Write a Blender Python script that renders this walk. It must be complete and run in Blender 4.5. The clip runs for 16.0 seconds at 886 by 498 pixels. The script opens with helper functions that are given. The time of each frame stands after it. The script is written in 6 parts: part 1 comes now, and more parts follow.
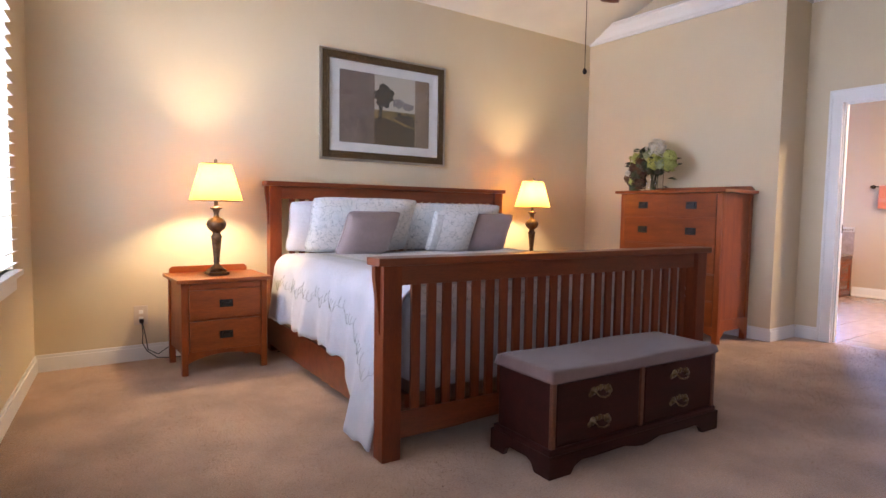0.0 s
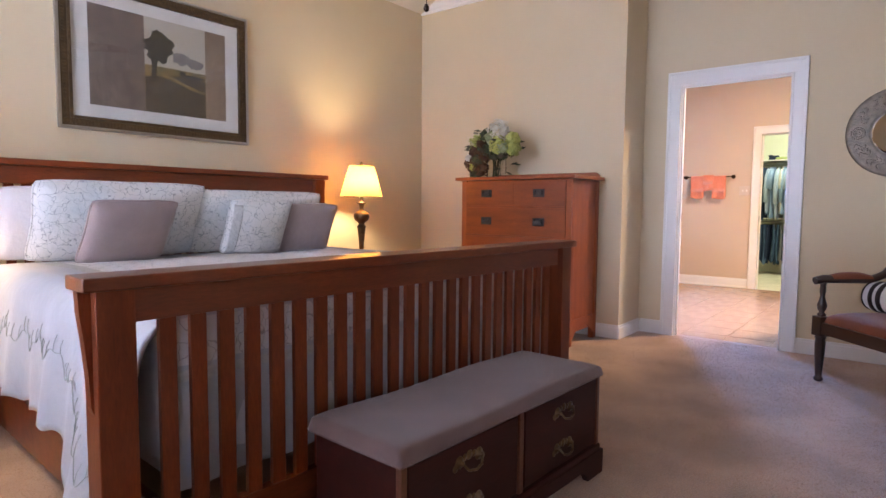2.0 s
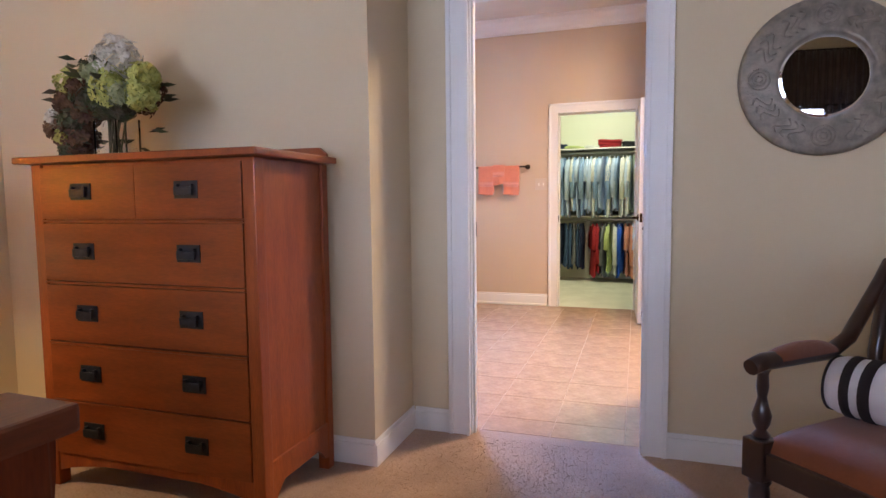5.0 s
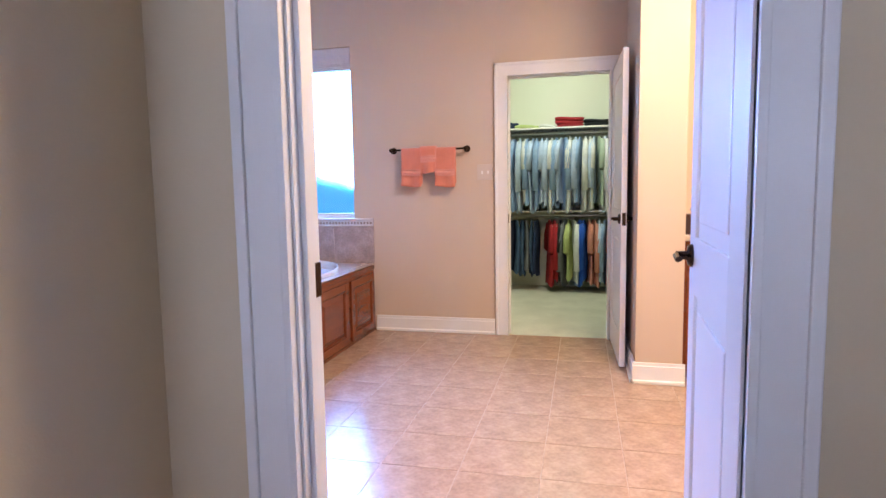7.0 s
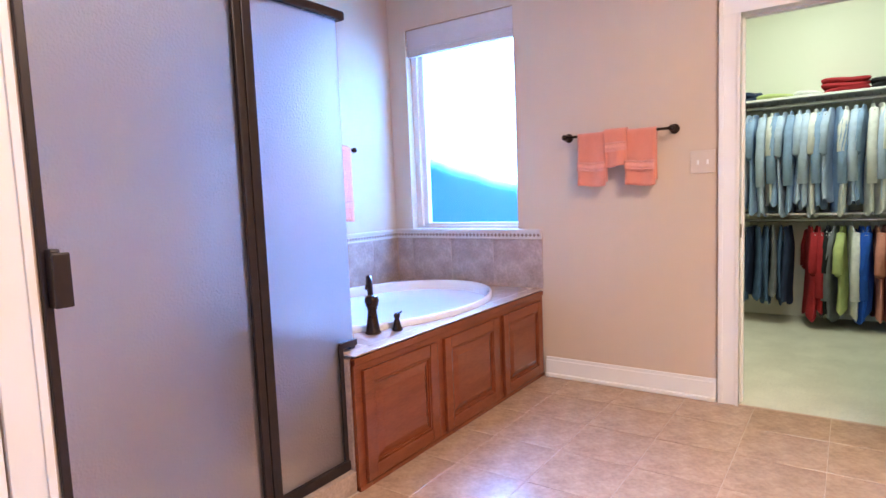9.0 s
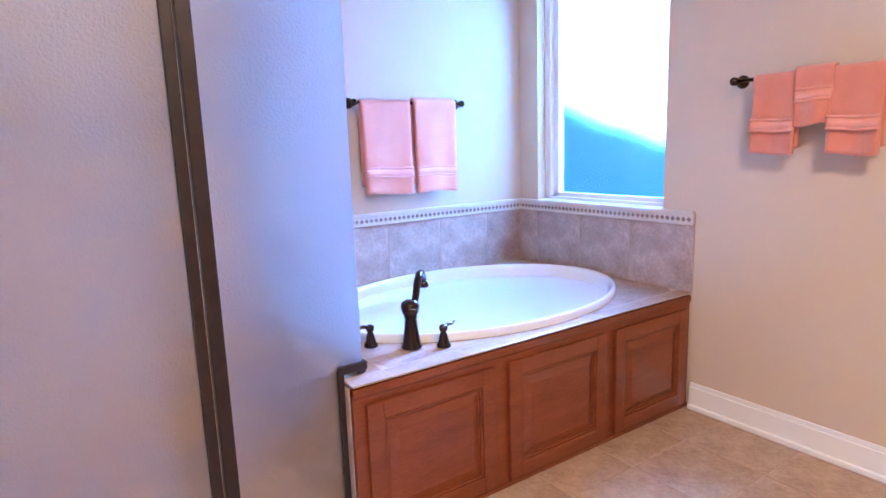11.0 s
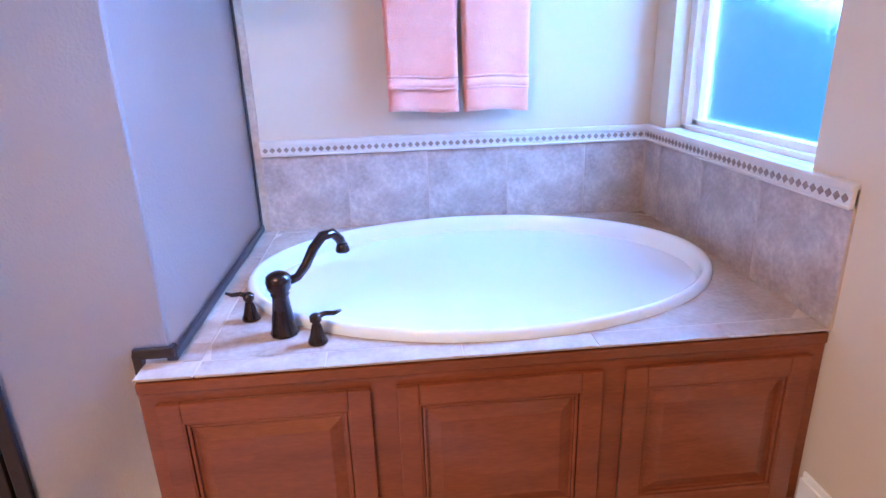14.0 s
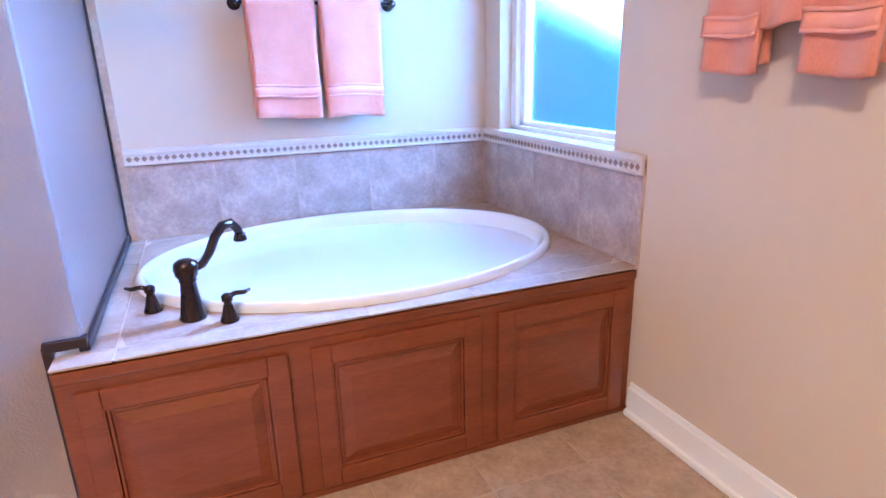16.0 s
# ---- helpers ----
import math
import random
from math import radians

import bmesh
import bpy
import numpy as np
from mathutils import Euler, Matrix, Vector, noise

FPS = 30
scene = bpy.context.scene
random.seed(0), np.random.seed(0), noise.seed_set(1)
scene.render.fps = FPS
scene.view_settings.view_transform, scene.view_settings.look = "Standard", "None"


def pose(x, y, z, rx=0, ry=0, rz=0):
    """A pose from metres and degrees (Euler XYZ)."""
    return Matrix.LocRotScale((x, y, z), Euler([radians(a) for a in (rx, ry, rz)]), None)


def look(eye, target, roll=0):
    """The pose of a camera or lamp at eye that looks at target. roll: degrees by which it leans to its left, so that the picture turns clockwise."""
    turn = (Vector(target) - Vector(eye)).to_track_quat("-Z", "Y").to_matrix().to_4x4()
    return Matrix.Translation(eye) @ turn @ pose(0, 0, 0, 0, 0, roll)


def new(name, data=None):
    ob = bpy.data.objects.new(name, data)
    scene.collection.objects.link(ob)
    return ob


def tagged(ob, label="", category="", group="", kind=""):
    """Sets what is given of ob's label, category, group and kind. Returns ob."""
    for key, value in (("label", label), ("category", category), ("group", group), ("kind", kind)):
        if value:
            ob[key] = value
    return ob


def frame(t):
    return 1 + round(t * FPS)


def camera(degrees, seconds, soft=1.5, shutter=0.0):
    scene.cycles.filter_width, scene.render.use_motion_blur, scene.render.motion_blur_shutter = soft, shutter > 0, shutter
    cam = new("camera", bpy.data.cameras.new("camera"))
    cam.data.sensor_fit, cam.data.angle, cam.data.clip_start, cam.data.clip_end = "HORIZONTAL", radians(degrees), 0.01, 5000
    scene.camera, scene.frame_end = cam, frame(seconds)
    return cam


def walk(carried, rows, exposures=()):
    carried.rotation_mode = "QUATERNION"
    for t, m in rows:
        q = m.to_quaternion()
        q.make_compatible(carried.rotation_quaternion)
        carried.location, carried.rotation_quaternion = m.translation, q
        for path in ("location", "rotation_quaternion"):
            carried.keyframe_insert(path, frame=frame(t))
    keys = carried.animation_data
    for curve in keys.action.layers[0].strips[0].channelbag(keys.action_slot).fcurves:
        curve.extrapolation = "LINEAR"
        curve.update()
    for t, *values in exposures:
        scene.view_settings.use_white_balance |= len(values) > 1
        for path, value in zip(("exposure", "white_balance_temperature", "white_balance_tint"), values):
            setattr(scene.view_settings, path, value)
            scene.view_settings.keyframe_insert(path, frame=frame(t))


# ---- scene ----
cam = camera(74.3, 16.0)
PATH = [
    (0, (-0.189, 0.013, 1.094), (0.958, 1.646, 0.961), 0.9),
    (0.5, (-0.077, 0.171, 1.074), (1.124, 1.764, 0.938), 0.7),
    (1, (0.097, 0.346, 1.048), (1.445, 1.817, 0.909), 0.6),
    (1.5, (0.274, 0.534, 1.047), (1.732, 1.896, 0.906), 0.5),
    (2, (0.46, 0.685, 1.059), (2.023, 1.925, 0.914), 0.5),
    (2.5, (0.747, 0.87, 1.057), (2.45, 1.91, 0.918), 0.4),
    (3, (1.081, 1.009, 1.072), (2.854, 1.923, 0.93), 0.3),
    (3.5, (1.462, 1.165, 1.09), (3.3, 1.941, 0.946), 0.1),
    (4, (1.921, 1.274, 1.122), (3.777, 2.004, 0.973), -0.2),
    (4.5, (2.348, 1.375, 1.114), (4.216, 2.074, 0.961), -0.3),
    (5, (2.803, 1.433, 1.111), (4.695, 2.06, 0.956), -0.6),
    (5.2, (2.985, 1.468, 1.11), (4.889, 2.06, 0.962), -0.7),
    (7.5, (4.824, 1.666, 1.164), (6.761, 2.123, 0.963), -0.9),
    (8, (5.175, 1.685, 1.153), (7.082, 2.256, 0.956), -1.4),
    (8.5, (5.468, 1.738, 1.164), (7.273, 2.577, 0.969), -1.7),
    (9, (5.688, 1.75, 1.187), (7.32, 2.892, 1.001), -2.3),
    (9.5, (5.87, 1.778, 1.224), (7.309, 3.156, 1.049), -2.2),
    (12, (7.174, 1.821, 1.276), (8.02, 3.565, 0.784), -2.3),
    (12.5, (7.401, 1.94, 1.28), (8.04, 3.748, 0.711), -2.3),
    (13, (7.622, 2.017, 1.269), (8.087, 3.868, 0.673), -2.2),
    (13.5, (7.832, 2.071, 1.273), (8.1, 3.95, 0.643), -2.1),
    (14, (7.969, 2.087, 1.278), (8.124, 3.972, 0.628), -1.9),
    (14.5, (8.011, 2.059, 1.266), (8.133, 3.945, 0.612), -1.8),
    (15, (7.972, 1.984, 1.245), (8.159, 3.866, 0.592), -1.5),
    (15.5, (7.868, 1.917, 1.242), (8.264, 3.768, 0.596), -1.6),
    (16, (7.745, 1.84, 1.229), (8.457, 3.614, 0.639), -1.4),
]
walk(cam, [(t, look(eye, target, roll)) for t, eye, target, roll in PATH],
     exposures=[(0, 0.86, 6450, 16), (2.5, 0.84, 6400, 16), (4.5, 0.62, 6350, 16), (7.5, 0.36, 5750, 17), (8.5, 0.48, 5700, 17), (9.5, 0.62, 5600, 17), (12.0, 0.5, 5500, 18), (14.5, 0.46, 5450, 18), (16.0, 0.6, 5500, 17)])

# ---- world and lights ----
world = bpy.data.worlds.new("world")
scene.world = world
world.use_nodes = True
wn = world.node_tree
sky = wn.nodes.new("ShaderNodeTexSky")
sky.sky_type = "NISHITA"
sky.sun_disc = False
sky.sun_elevation, sky.sun_rotation = radians(42), radians(60)
wn.nodes["Background"].inputs[1].default_value = 0.12
wn.links.new(sky.outputs[0], wn.nodes["Background"].inputs[0])


def lamp(name, kind, at, power, colour, size=0.1, size_y=None, target=None):
    d = bpy.data.lights.new(name, kind)
    d.energy, d.color = power, colour
    if kind == "AREA":
        d.size = size
        if size_y:
            d.shape, d.size_y = "RECTANGLE", size_y
    else:
        d.shadow_soft_size = size
    ob = new(name, d)
    ob.matrix_world = look(at, target) if target else Matrix.Translation(at)
    return ob


WARM = (1.0, 0.77, 0.46)
lamp("lamp_bulb", "POINT", (0.845, 4.2, 1.25), 27, WARM, 0.04)
lamp("lamp_bulb", "POINT", (3.81, 4.2, 1.25), 27, WARM, 0.04)
lamp("bath_ceiling_light", "AREA", (6.8, 0.95, 2.95), 102, (1.0, 0.77, 0.52), 0.5, 0.5, target=(6.8, 0.95, 0))
lamp("vanity_light", "POINT", (8.45, 0.2, 2.15), 22, (1.0, 0.64, 0.27), 0.08)
day = lamp("window_daylight", "AREA", (9.12, 3.93, 1.80), 25, (0.26, 0.44, 1.0), 0.55, 0.62, target=(4.7, 1.45, 0.1))
day.data.spread = radians(75)
lamp("closet_light", "AREA", (10.4, 1.9, 2.85), 22, (0.94, 1.0, 0.74), 1.1, 0.3, target=(10.4, 1.9, 0))


# ---- materials ----
def material(name, colour, rough=0.6, metal=0.0, second=None, scale=6.0, grain=0.0, grain_scale=200.0, bump=0.0,
             bump_scale=120.0, stretch=None, spec=0.5, sheen=0.0, vary=0.0, coat=0.0):
    """A surface with broad mottling towards a second colour, fine grain, fine relief and a small shift from piece to piece."""
    m = bpy.data.materials.new(name)
    m.use_nodes = True
    nt = m.node_tree
    b = nt.nodes["Principled BSDF"]
    b.inputs["Roughness"].default_value, b.inputs["Metallic"].default_value = rough, metal
    b.inputs["Specular IOR Level"].default_value = spec
    b.inputs["Sheen Weight"].default_value = sheen
    b.inputs["Coat Weight"].default_value = coat
    b.inputs["Coat Roughness"].default_value = 0.15
    tc, mp = nt.nodes.new("ShaderNodeTexCoord"), nt.nodes.new("ShaderNodeMapping")
    nt.links.new(tc.outputs["Object"], mp.inputs[0])
    if stretch:
        mp.inputs["Scale"].default_value = stretch
    n1 = nt.nodes.new("ShaderNodeTexNoise")
    n1.inputs["Scale"].default_value, n1.inputs["Detail"].default_value = scale, 6
    nt.links.new(mp.outputs[0], n1.inputs["Vector"])
    ramp = nt.nodes.new("ShaderNodeValToRGB")
    ramp.color_ramp.elements[0].position, ramp.color_ramp.elements[1].position = 0.34, 0.66
    ramp.color_ramp.elements[0].color = (*colour, 1)
    ramp.color_ramp.elements[1].color = (*(second or [c * 0.9 for c in colour]), 1)
    nt.links.new(n1.outputs["Fac"], ramp.inputs[0])
    out = ramp.outputs[0]
    if grain:
        n2 = nt.nodes.new("ShaderNodeTexNoise")
        n2.inputs["Scale"].default_value, n2.inputs["Detail"].default_value = grain_scale, 3
        nt.links.new(mp.outputs[0], n2.inputs["Vector"])
        mr = nt.nodes.new("ShaderNodeMapRange")
        mr.inputs[1].default_value, mr.inputs[2].default_value = 0.3, 0.7
        mr.inputs[3].default_value, mr.inputs[4].default_value = 1 - grain, 1 + grain
        nt.links.new(n2.outputs["Fac"], mr.inputs[0])
        mx = nt.nodes.new("ShaderNodeVectorMath")
        mx.operation = "SCALE"
        nt.links.new(out, mx.inputs[0])
        nt.links.new(mr.outputs[0], mx.inputs["Scale"])
        out = mx.outputs[0]
    if vary:
        oi = nt.nodes.new("ShaderNodeObjectInfo")
        mr = nt.nodes.new("ShaderNodeMapRange")
        mr.inputs[3].default_value, mr.inputs[4].default_value = 1 - vary, 1 + vary
        nt.links.new(oi.outputs["Random"], mr.inputs[0])
        mx = nt.nodes.new("ShaderNodeVectorMath")
        mx.operation = "SCALE"
        nt.links.new(out, mx.inputs[0])
        nt.links.new(mr.outputs[0], mx.inputs["Scale"])
        out = mx.outputs[0]
    nt.links.new(out, b.inputs["Base Color"])
    if bump:
        n3 = nt.nodes.new("ShaderNodeTexNoise")
        n3.inputs["Scale"].default_value, n3.inputs["Detail"].default_value = bump_scale, 4
        nt.links.new(mp.outputs[0], n3.inputs["Vector"])
        bp = nt.nodes.new("ShaderNodeBump")
        bp.inputs["Strength"].default_value, bp.inputs["Distance"].default_value = bump, 0.01
        nt.links.new(n3.outputs["Fac"], bp.inputs["Height"])
        nt.links.new(bp.outputs[0], b.inputs["Normal"])
    return m


def glow(name, colour, strength):
    m = bpy.data.materials.new(name)
    m.use_nodes = True
    b = m.node_tree.nodes["Principled BSDF"]
    b.inputs["Base Color"].default_value = (*colour, 1)
    b.inputs["Emission Color"].default_value = (*colour, 1)
    b.inputs["Emission Strength"].default_value = strength
    return m


WALL = material("tan_wall_paint", (0.66, 0.545, 0.36), 0.75, second=(0.63, 0.515, 0.335), scale=1.2, bump=0.05, bump_scale=260, spec=0.3)
BATH_WALL = material("warm_bath_paint", (0.60, 0.475, 0.35), 0.7, second=(0.57, 0.45, 0.33), scale=1.2, bump=0.05, bump_scale=260, spec=0.3)
CLOSET_WALL = material("pale_closet_paint", (0.72, 0.72, 0.60), 0.7, second=(0.69, 0.71, 0.57), scale=1.2, bump=0.04, bump_scale=260, spec=0.3)
CEILING = material("cream_ceiling_paint", (0.74, 0.69, 0.60), 0.85, scale=2, bump=0.08, bump_scale=180, spec=0.2)
TRIM = material("white_trim_paint", (0.80, 0.78, 0.74), 0.35, second=(0.77, 0.75, 0.71), scale=4, bump=0.02)
DOOR = material("white_door_paint", (0.82, 0.80, 0.78), 0.38, second=(0.80, 0.78, 0.76), scale=3, bump=0.02, bump_scale=60)
CARPET = material("beige_carpet", (0.47, 0.30, 0.19), 0.95, second=(0.31, 0.195, 0.125), scale=2.6, grain=0.24, grain_scale=160, bump=0.3, bump_scale=150, spec=0.1, sheen=0.3)
CLOSET_CARPET = material("pale_closet_carpet", (0.62, 0.60, 0.48), 0.95, second=(0.54, 0.52, 0.41), scale=4, grain=0.15, bump=0.7, bump_scale=160, spec=0.1)
OAK = material("cherry_stained_oak", (0.31, 0.070, 0.012), 0.4, second=(0.22, 0.045, 0.008), scale=3.5, grain=0.14, grain_scale=40, bump=0.06, bump_scale=60, stretch=(5, 5, 0.8), coat=0.08, spec=0.35)
OAK_X = material("cherry_stained_oak_long", (0.30, 0.068, 0.012), 0.38, second=(0.21, 0.044, 0.008), scale=3.5, grain=0.14, grain_scale=40, bump=0.05, bump_scale=60, stretch=(0.8, 5, 5), coat=0.15, spec=0.4)
BED_WOOD = material("reddish_bed_oak", (0.20, 0.040, 0.010), 0.36, second=(0.13, 0.024, 0.006), scale=3.5, grain=0.16, grain_scale=40, bump=0.05, bump_scale=60, stretch=(5, 5, 0.8), coat=0.1, spec=0.35)
BED_WOOD_X = material("reddish_bed_oak_long", (0.20, 0.044, 0.013), 0.32, second=(0.135, 0.028, 0.008), scale=3.5, grain=0.16, grain_scale=40, bump=0.05, bump_scale=60, stretch=(0.8, 5, 5), coat=0.4)
CHEST_WOOD = material("dark_mahogany", (0.040, 0.007, 0.0045), 0.46, second=(0.026, 0.005, 0.003), scale=4, grain=0.2, grain_scale=40, bump=0.04, stretch=(0.8, 5, 5), spec=0.25)
CHEST_EDGE = material("worn_mahogany_edge", (0.12, 0.042, 0.02), 0.4, scale=8, grain=0.2, grain_scale=60)
CHAIR_WOOD = material("espresso_wood", (0.028, 0.013, 0.010), 0.3, second=(0.04, 0.018, 0.012), scale=6, bump=0.03, coat=0.3)
RUST = material("rust_upholstery", (0.24, 0.070, 0.026), 0.9, second=(0.19, 0.055, 0.02), scale=5, grain=0.15, grain_scale=350, bump=0.3, bump_scale=400, sheen=0.3, spec=0.2)
CABINET = material("maple_bath_cabinet", (0.205, 0.048, 0.014), 0.27, second=(0.15, 0.034, 0.010), scale=3, grain=0.10, grain_scale=40, bump=0.03, stretch=(0.8, 4, 4), coat=0.25)
MAUVE = material("mauve_bench_fabric", (0.165, 0.100, 0.085), 0.9, second=(0.135, 0.08, 0.068), scale=9, grain=0.14, grain_scale=420, bump=0.35, bump_scale=500, sheen=0.3, spec=0.2)
DRAPE = material("dark_brown_drapery", (0.045, 0.026, 0.018), 0.9, second=(0.06, 0.036, 0.024), scale=8, grain=0.15, grain_scale=300, bump=0.2, bump_scale=300, sheen=0.2, spec=0.2)
TAUPE = material("taupe_satin_pillow", (0.33, 0.25, 0.235), 0.6, second=(0.28, 0.21, 0.20), scale=7, grain=0.06, grain_scale=400, bump=0.25, bump_scale=30, sheen=0.4)
LINEN = material("white_pillow_linen", (0.62, 0.60, 0.60), 0.85, second=(0.58, 0.56, 0.56), scale=8, bump=0.35, bump_scale=35, sheen=0.2, spec=0.2)
BRONZE = material("oil_rubbed_bronze", (0.035, 0.024, 0.020), 0.18, metal=0.75, second=(0.05, 0.03, 0.022), scale=14)
IRON = material("black_iron_pull", (0.022, 0.022, 0.024), 0.45, metal=0.6, second=(0.04, 0.04, 0.042), scale=30)
EDGE_WOOD = material("bare_brown_door_edge", (0.20, 0.085, 0.04), 0.6, second=(0.15, 0.06, 0.028), scale=5, grain=0.15, grain_scale=50, stretch=(5, 5, 0.8))
BRASS = material("antique_brass", (0.20, 0.15, 0.085), 0.38, metal=0.9, second=(0.09, 0.06, 0.03), scale=30)
LAMP_METAL = material("aged_bronze_lamp", (0.17, 0.105, 0.055), 0.36, metal=0.75, second=(0.07, 0.042, 0.025), scale=22, bump=0.1, bump_scale=70)
GOLDWOOD = material("dark_gilded_frame", (0.075, 0.047, 0.022), 0.4, metal=0.35, second=(0.13, 0.082, 0.035), scale=40, bump=0.3, bump_scale=120)
SILVER = material("pewter_relief", (0.30, 0.255, 0.20), 0.5, metal=0.35, second=(0.18, 0.155, 0.125), scale=26, bump=0.35, bump_scale=70)
BLACK = material("black_enamel", (0.012, 0.010, 0.012), 0.4, second=(0.02, 0.017, 0.018), scale=10)
SHOWER_METAL = material("dark_shower_frame", (0.020, 0.014, 0.014), 0.38, metal=0.3, second=(0.03, 0.02, 0.02), scale=20, bump=0.04)
TILE = material("tan_floor_tile", (0.45, 0.30, 0.195), 0.2, second=(0.35, 0.225, 0.145), scale=9, grain=0.12, grain_scale=60, bump=0.03, bump_scale=30, vary=0.03)
WALL_TILE = material("mottled_taupe_tile", (0.45, 0.335, 0.27), 0.36, second=(0.31, 0.22, 0.175), scale=8, grain=0.16, grain_scale=70, bump=0.05, bump_scale=60, vary=0.06)
SHOWER_TILE = material("mottled_tan_shower_tile", (0.50, 0.36, 0.25), 0.35, second=(0.38, 0.26, 0.18), scale=6, grain=0.12, grain_scale=60, bump=0.05, bump_scale=60)
GROUT = material("beige_grout", (0.47, 0.335, 0.235), 0.9, scale=20, bump=0.3)
BORDER = material("cream_border_tile", (0.62, 0.54, 0.46), 0.45, scale=12, bump=0.05)
DIAMOND = material("brown_diamond_inlay", (0.20, 0.125, 0.085), 0.45, second=(0.27, 0.19, 0.145), scale=30)
PORCELAIN = material("white_acrylic_tub", (0.74, 0.745, 0.74), 0.08, second=(0.73, 0.735, 0.73), scale=2, coat=0.5)
CORAL = material("coral_terry_towel", (0.80, 0.27, 0.16), 0.95, second=(0.74, 0.235, 0.135), scale=9, grain=0.12, grain_scale=330, bump=0.7, bump_scale=420, sheen=0.5, spec=0.1)
PLASTIC = material("ivory_plastic", (0.62, 0.52, 0.42), 0.4, scale=4)
MAT_BOARD = material("cream_mat_board", (0.72, 0.67, 0.58), 0.85, scale=5)
STONE_TOP = material("beige_stone_counter", (0.62, 0.52, 0.40), 0.2, second=(0.50, 0.40, 0.30), scale=18, grain=0.1, grain_scale=90)
BRICKY = material("tan_backsplash", (0.42, 0.33, 0.21), 0.4, second=(0.30, 0.22, 0.13), scale=22)
STEEL = material("satin_nickel", (0.55, 0.53, 0.50), 0.3, metal=1.0, scale=20)
BLACK_CORD = material("black_cord", (0.015, 0.014, 0.014), 0.5)

MIRROR = material("mirror_silver", (0.86, 0.87, 0.87), 0.02, metal=1.0, second=(0.85, 0.86, 0.86))


def glassy(name, colour, rough, bump=0.0, scale=150.0):
    m = bpy.data.materials.new(name)
    m.use_nodes = True
    nt = m.node_tree
    b = nt.nodes["Principled BSDF"]
    b.inputs["Base Color"].default_value = (*colour, 1)
    b.inputs["Roughness"].default_value = rough
    b.inputs["Transmission Weight"].default_value = 1.0
    b.inputs["IOR"].default_value = 1.35
    if bump:
        n = nt.nodes.new("ShaderNodeTexNoise")
        n.inputs["Scale"].default_value = scale
        tc = nt.nodes.new("ShaderNodeTexCoord")
        bp = nt.nodes.new("ShaderNodeBump")
        bp.inputs["Strength"].default_value, bp.inputs["Distance"].default_value = bump, 0.004
        nt.links.new(tc.outputs["Object"], n.inputs["Vector"])
        nt.links.new(n.outputs["Fac"], bp.inputs["Height"])
        nt.links.new(bp.outputs[0], b.inputs["Normal"])
    return m


CLEAR = glassy("clear_vase_glass", (0.95, 0.97, 1.0), 0.02)


def frosted(name, colour, share, rough):
    """Pebbled glass: part scatters light through, part lets a blurred view through."""
    m = glassy(name, colour, rough, 0.7, 120)
    nt = m.node_tree
    tl = nt.nodes.new("ShaderNodeBsdfTranslucent")
    df = nt.nodes.new("ShaderNodeBsdfDiffuse")
    tl.inputs[0].default_value = df.inputs[0].default_value = (*[0.4 * c for c in colour], 1)
    a1, a2 = nt.nodes.new("ShaderNodeMixShader"), nt.nodes.new("ShaderNodeMixShader")
    a1.inputs[0].default_value, a2.inputs[0].default_value = 0.3, share
    nt.links.new(tl.outputs[0], a1.inputs[1])
    nt.links.new(df.outputs[0], a1.inputs[2])
    nt.links.new(nt.nodes["Principled BSDF"].outputs[0], a2.inputs[1])
    nt.links.new(a1.outputs[0], a2.inputs[2])
    nt.links.new(a2.outputs[0], nt.nodes["Material Output"].inputs[0])
    return m


SHOWER_GLASS = frosted("pebbled_shower_glass", (0.80, 0.77, 0.76), 0.10, 0.28)
WINDOW_GLASS = glassy("obscure_window_glass", (0.97, 0.98, 1.0), 0.10, 0.35, 220)


def shade_material():
    m = bpy.data.materials.new("lamp_shade_fabric")
    m.use_nodes = True
    nt = m.node_tree
    tl, df, mx = nt.nodes.new("ShaderNodeBsdfTranslucent"), nt.nodes.new("ShaderNodeBsdfDiffuse"), nt.nodes.new("ShaderNodeMixShader")
    n = nt.nodes.new("ShaderNodeTexNoise")
    n.inputs["Scale"].default_value = 60
    ramp = nt.nodes.new("ShaderNodeValToRGB")
    ramp.color_ramp.elements[0].color, ramp.color_ramp.elements[1].color = (0.42, 0.22, 0.045, 1), (0.50, 0.27, 0.06, 1)
    nt.links.new(n.outputs["Fac"], ramp.inputs[0])
    nt.links.new(ramp.outputs[0], tl.inputs[0])
    nt.links.new(ramp.outputs[0], df.inputs[0])
    mx.inputs[0].default_value = 0.45
    nt.links.new(tl.outputs[0], mx.inputs[1])
    nt.links.new(df.outputs[0], mx.inputs[2])
    nt.links.new(mx.outputs[0], nt.nodes["Material Output"].inputs[0])
    return m


SHADE = shade_material()


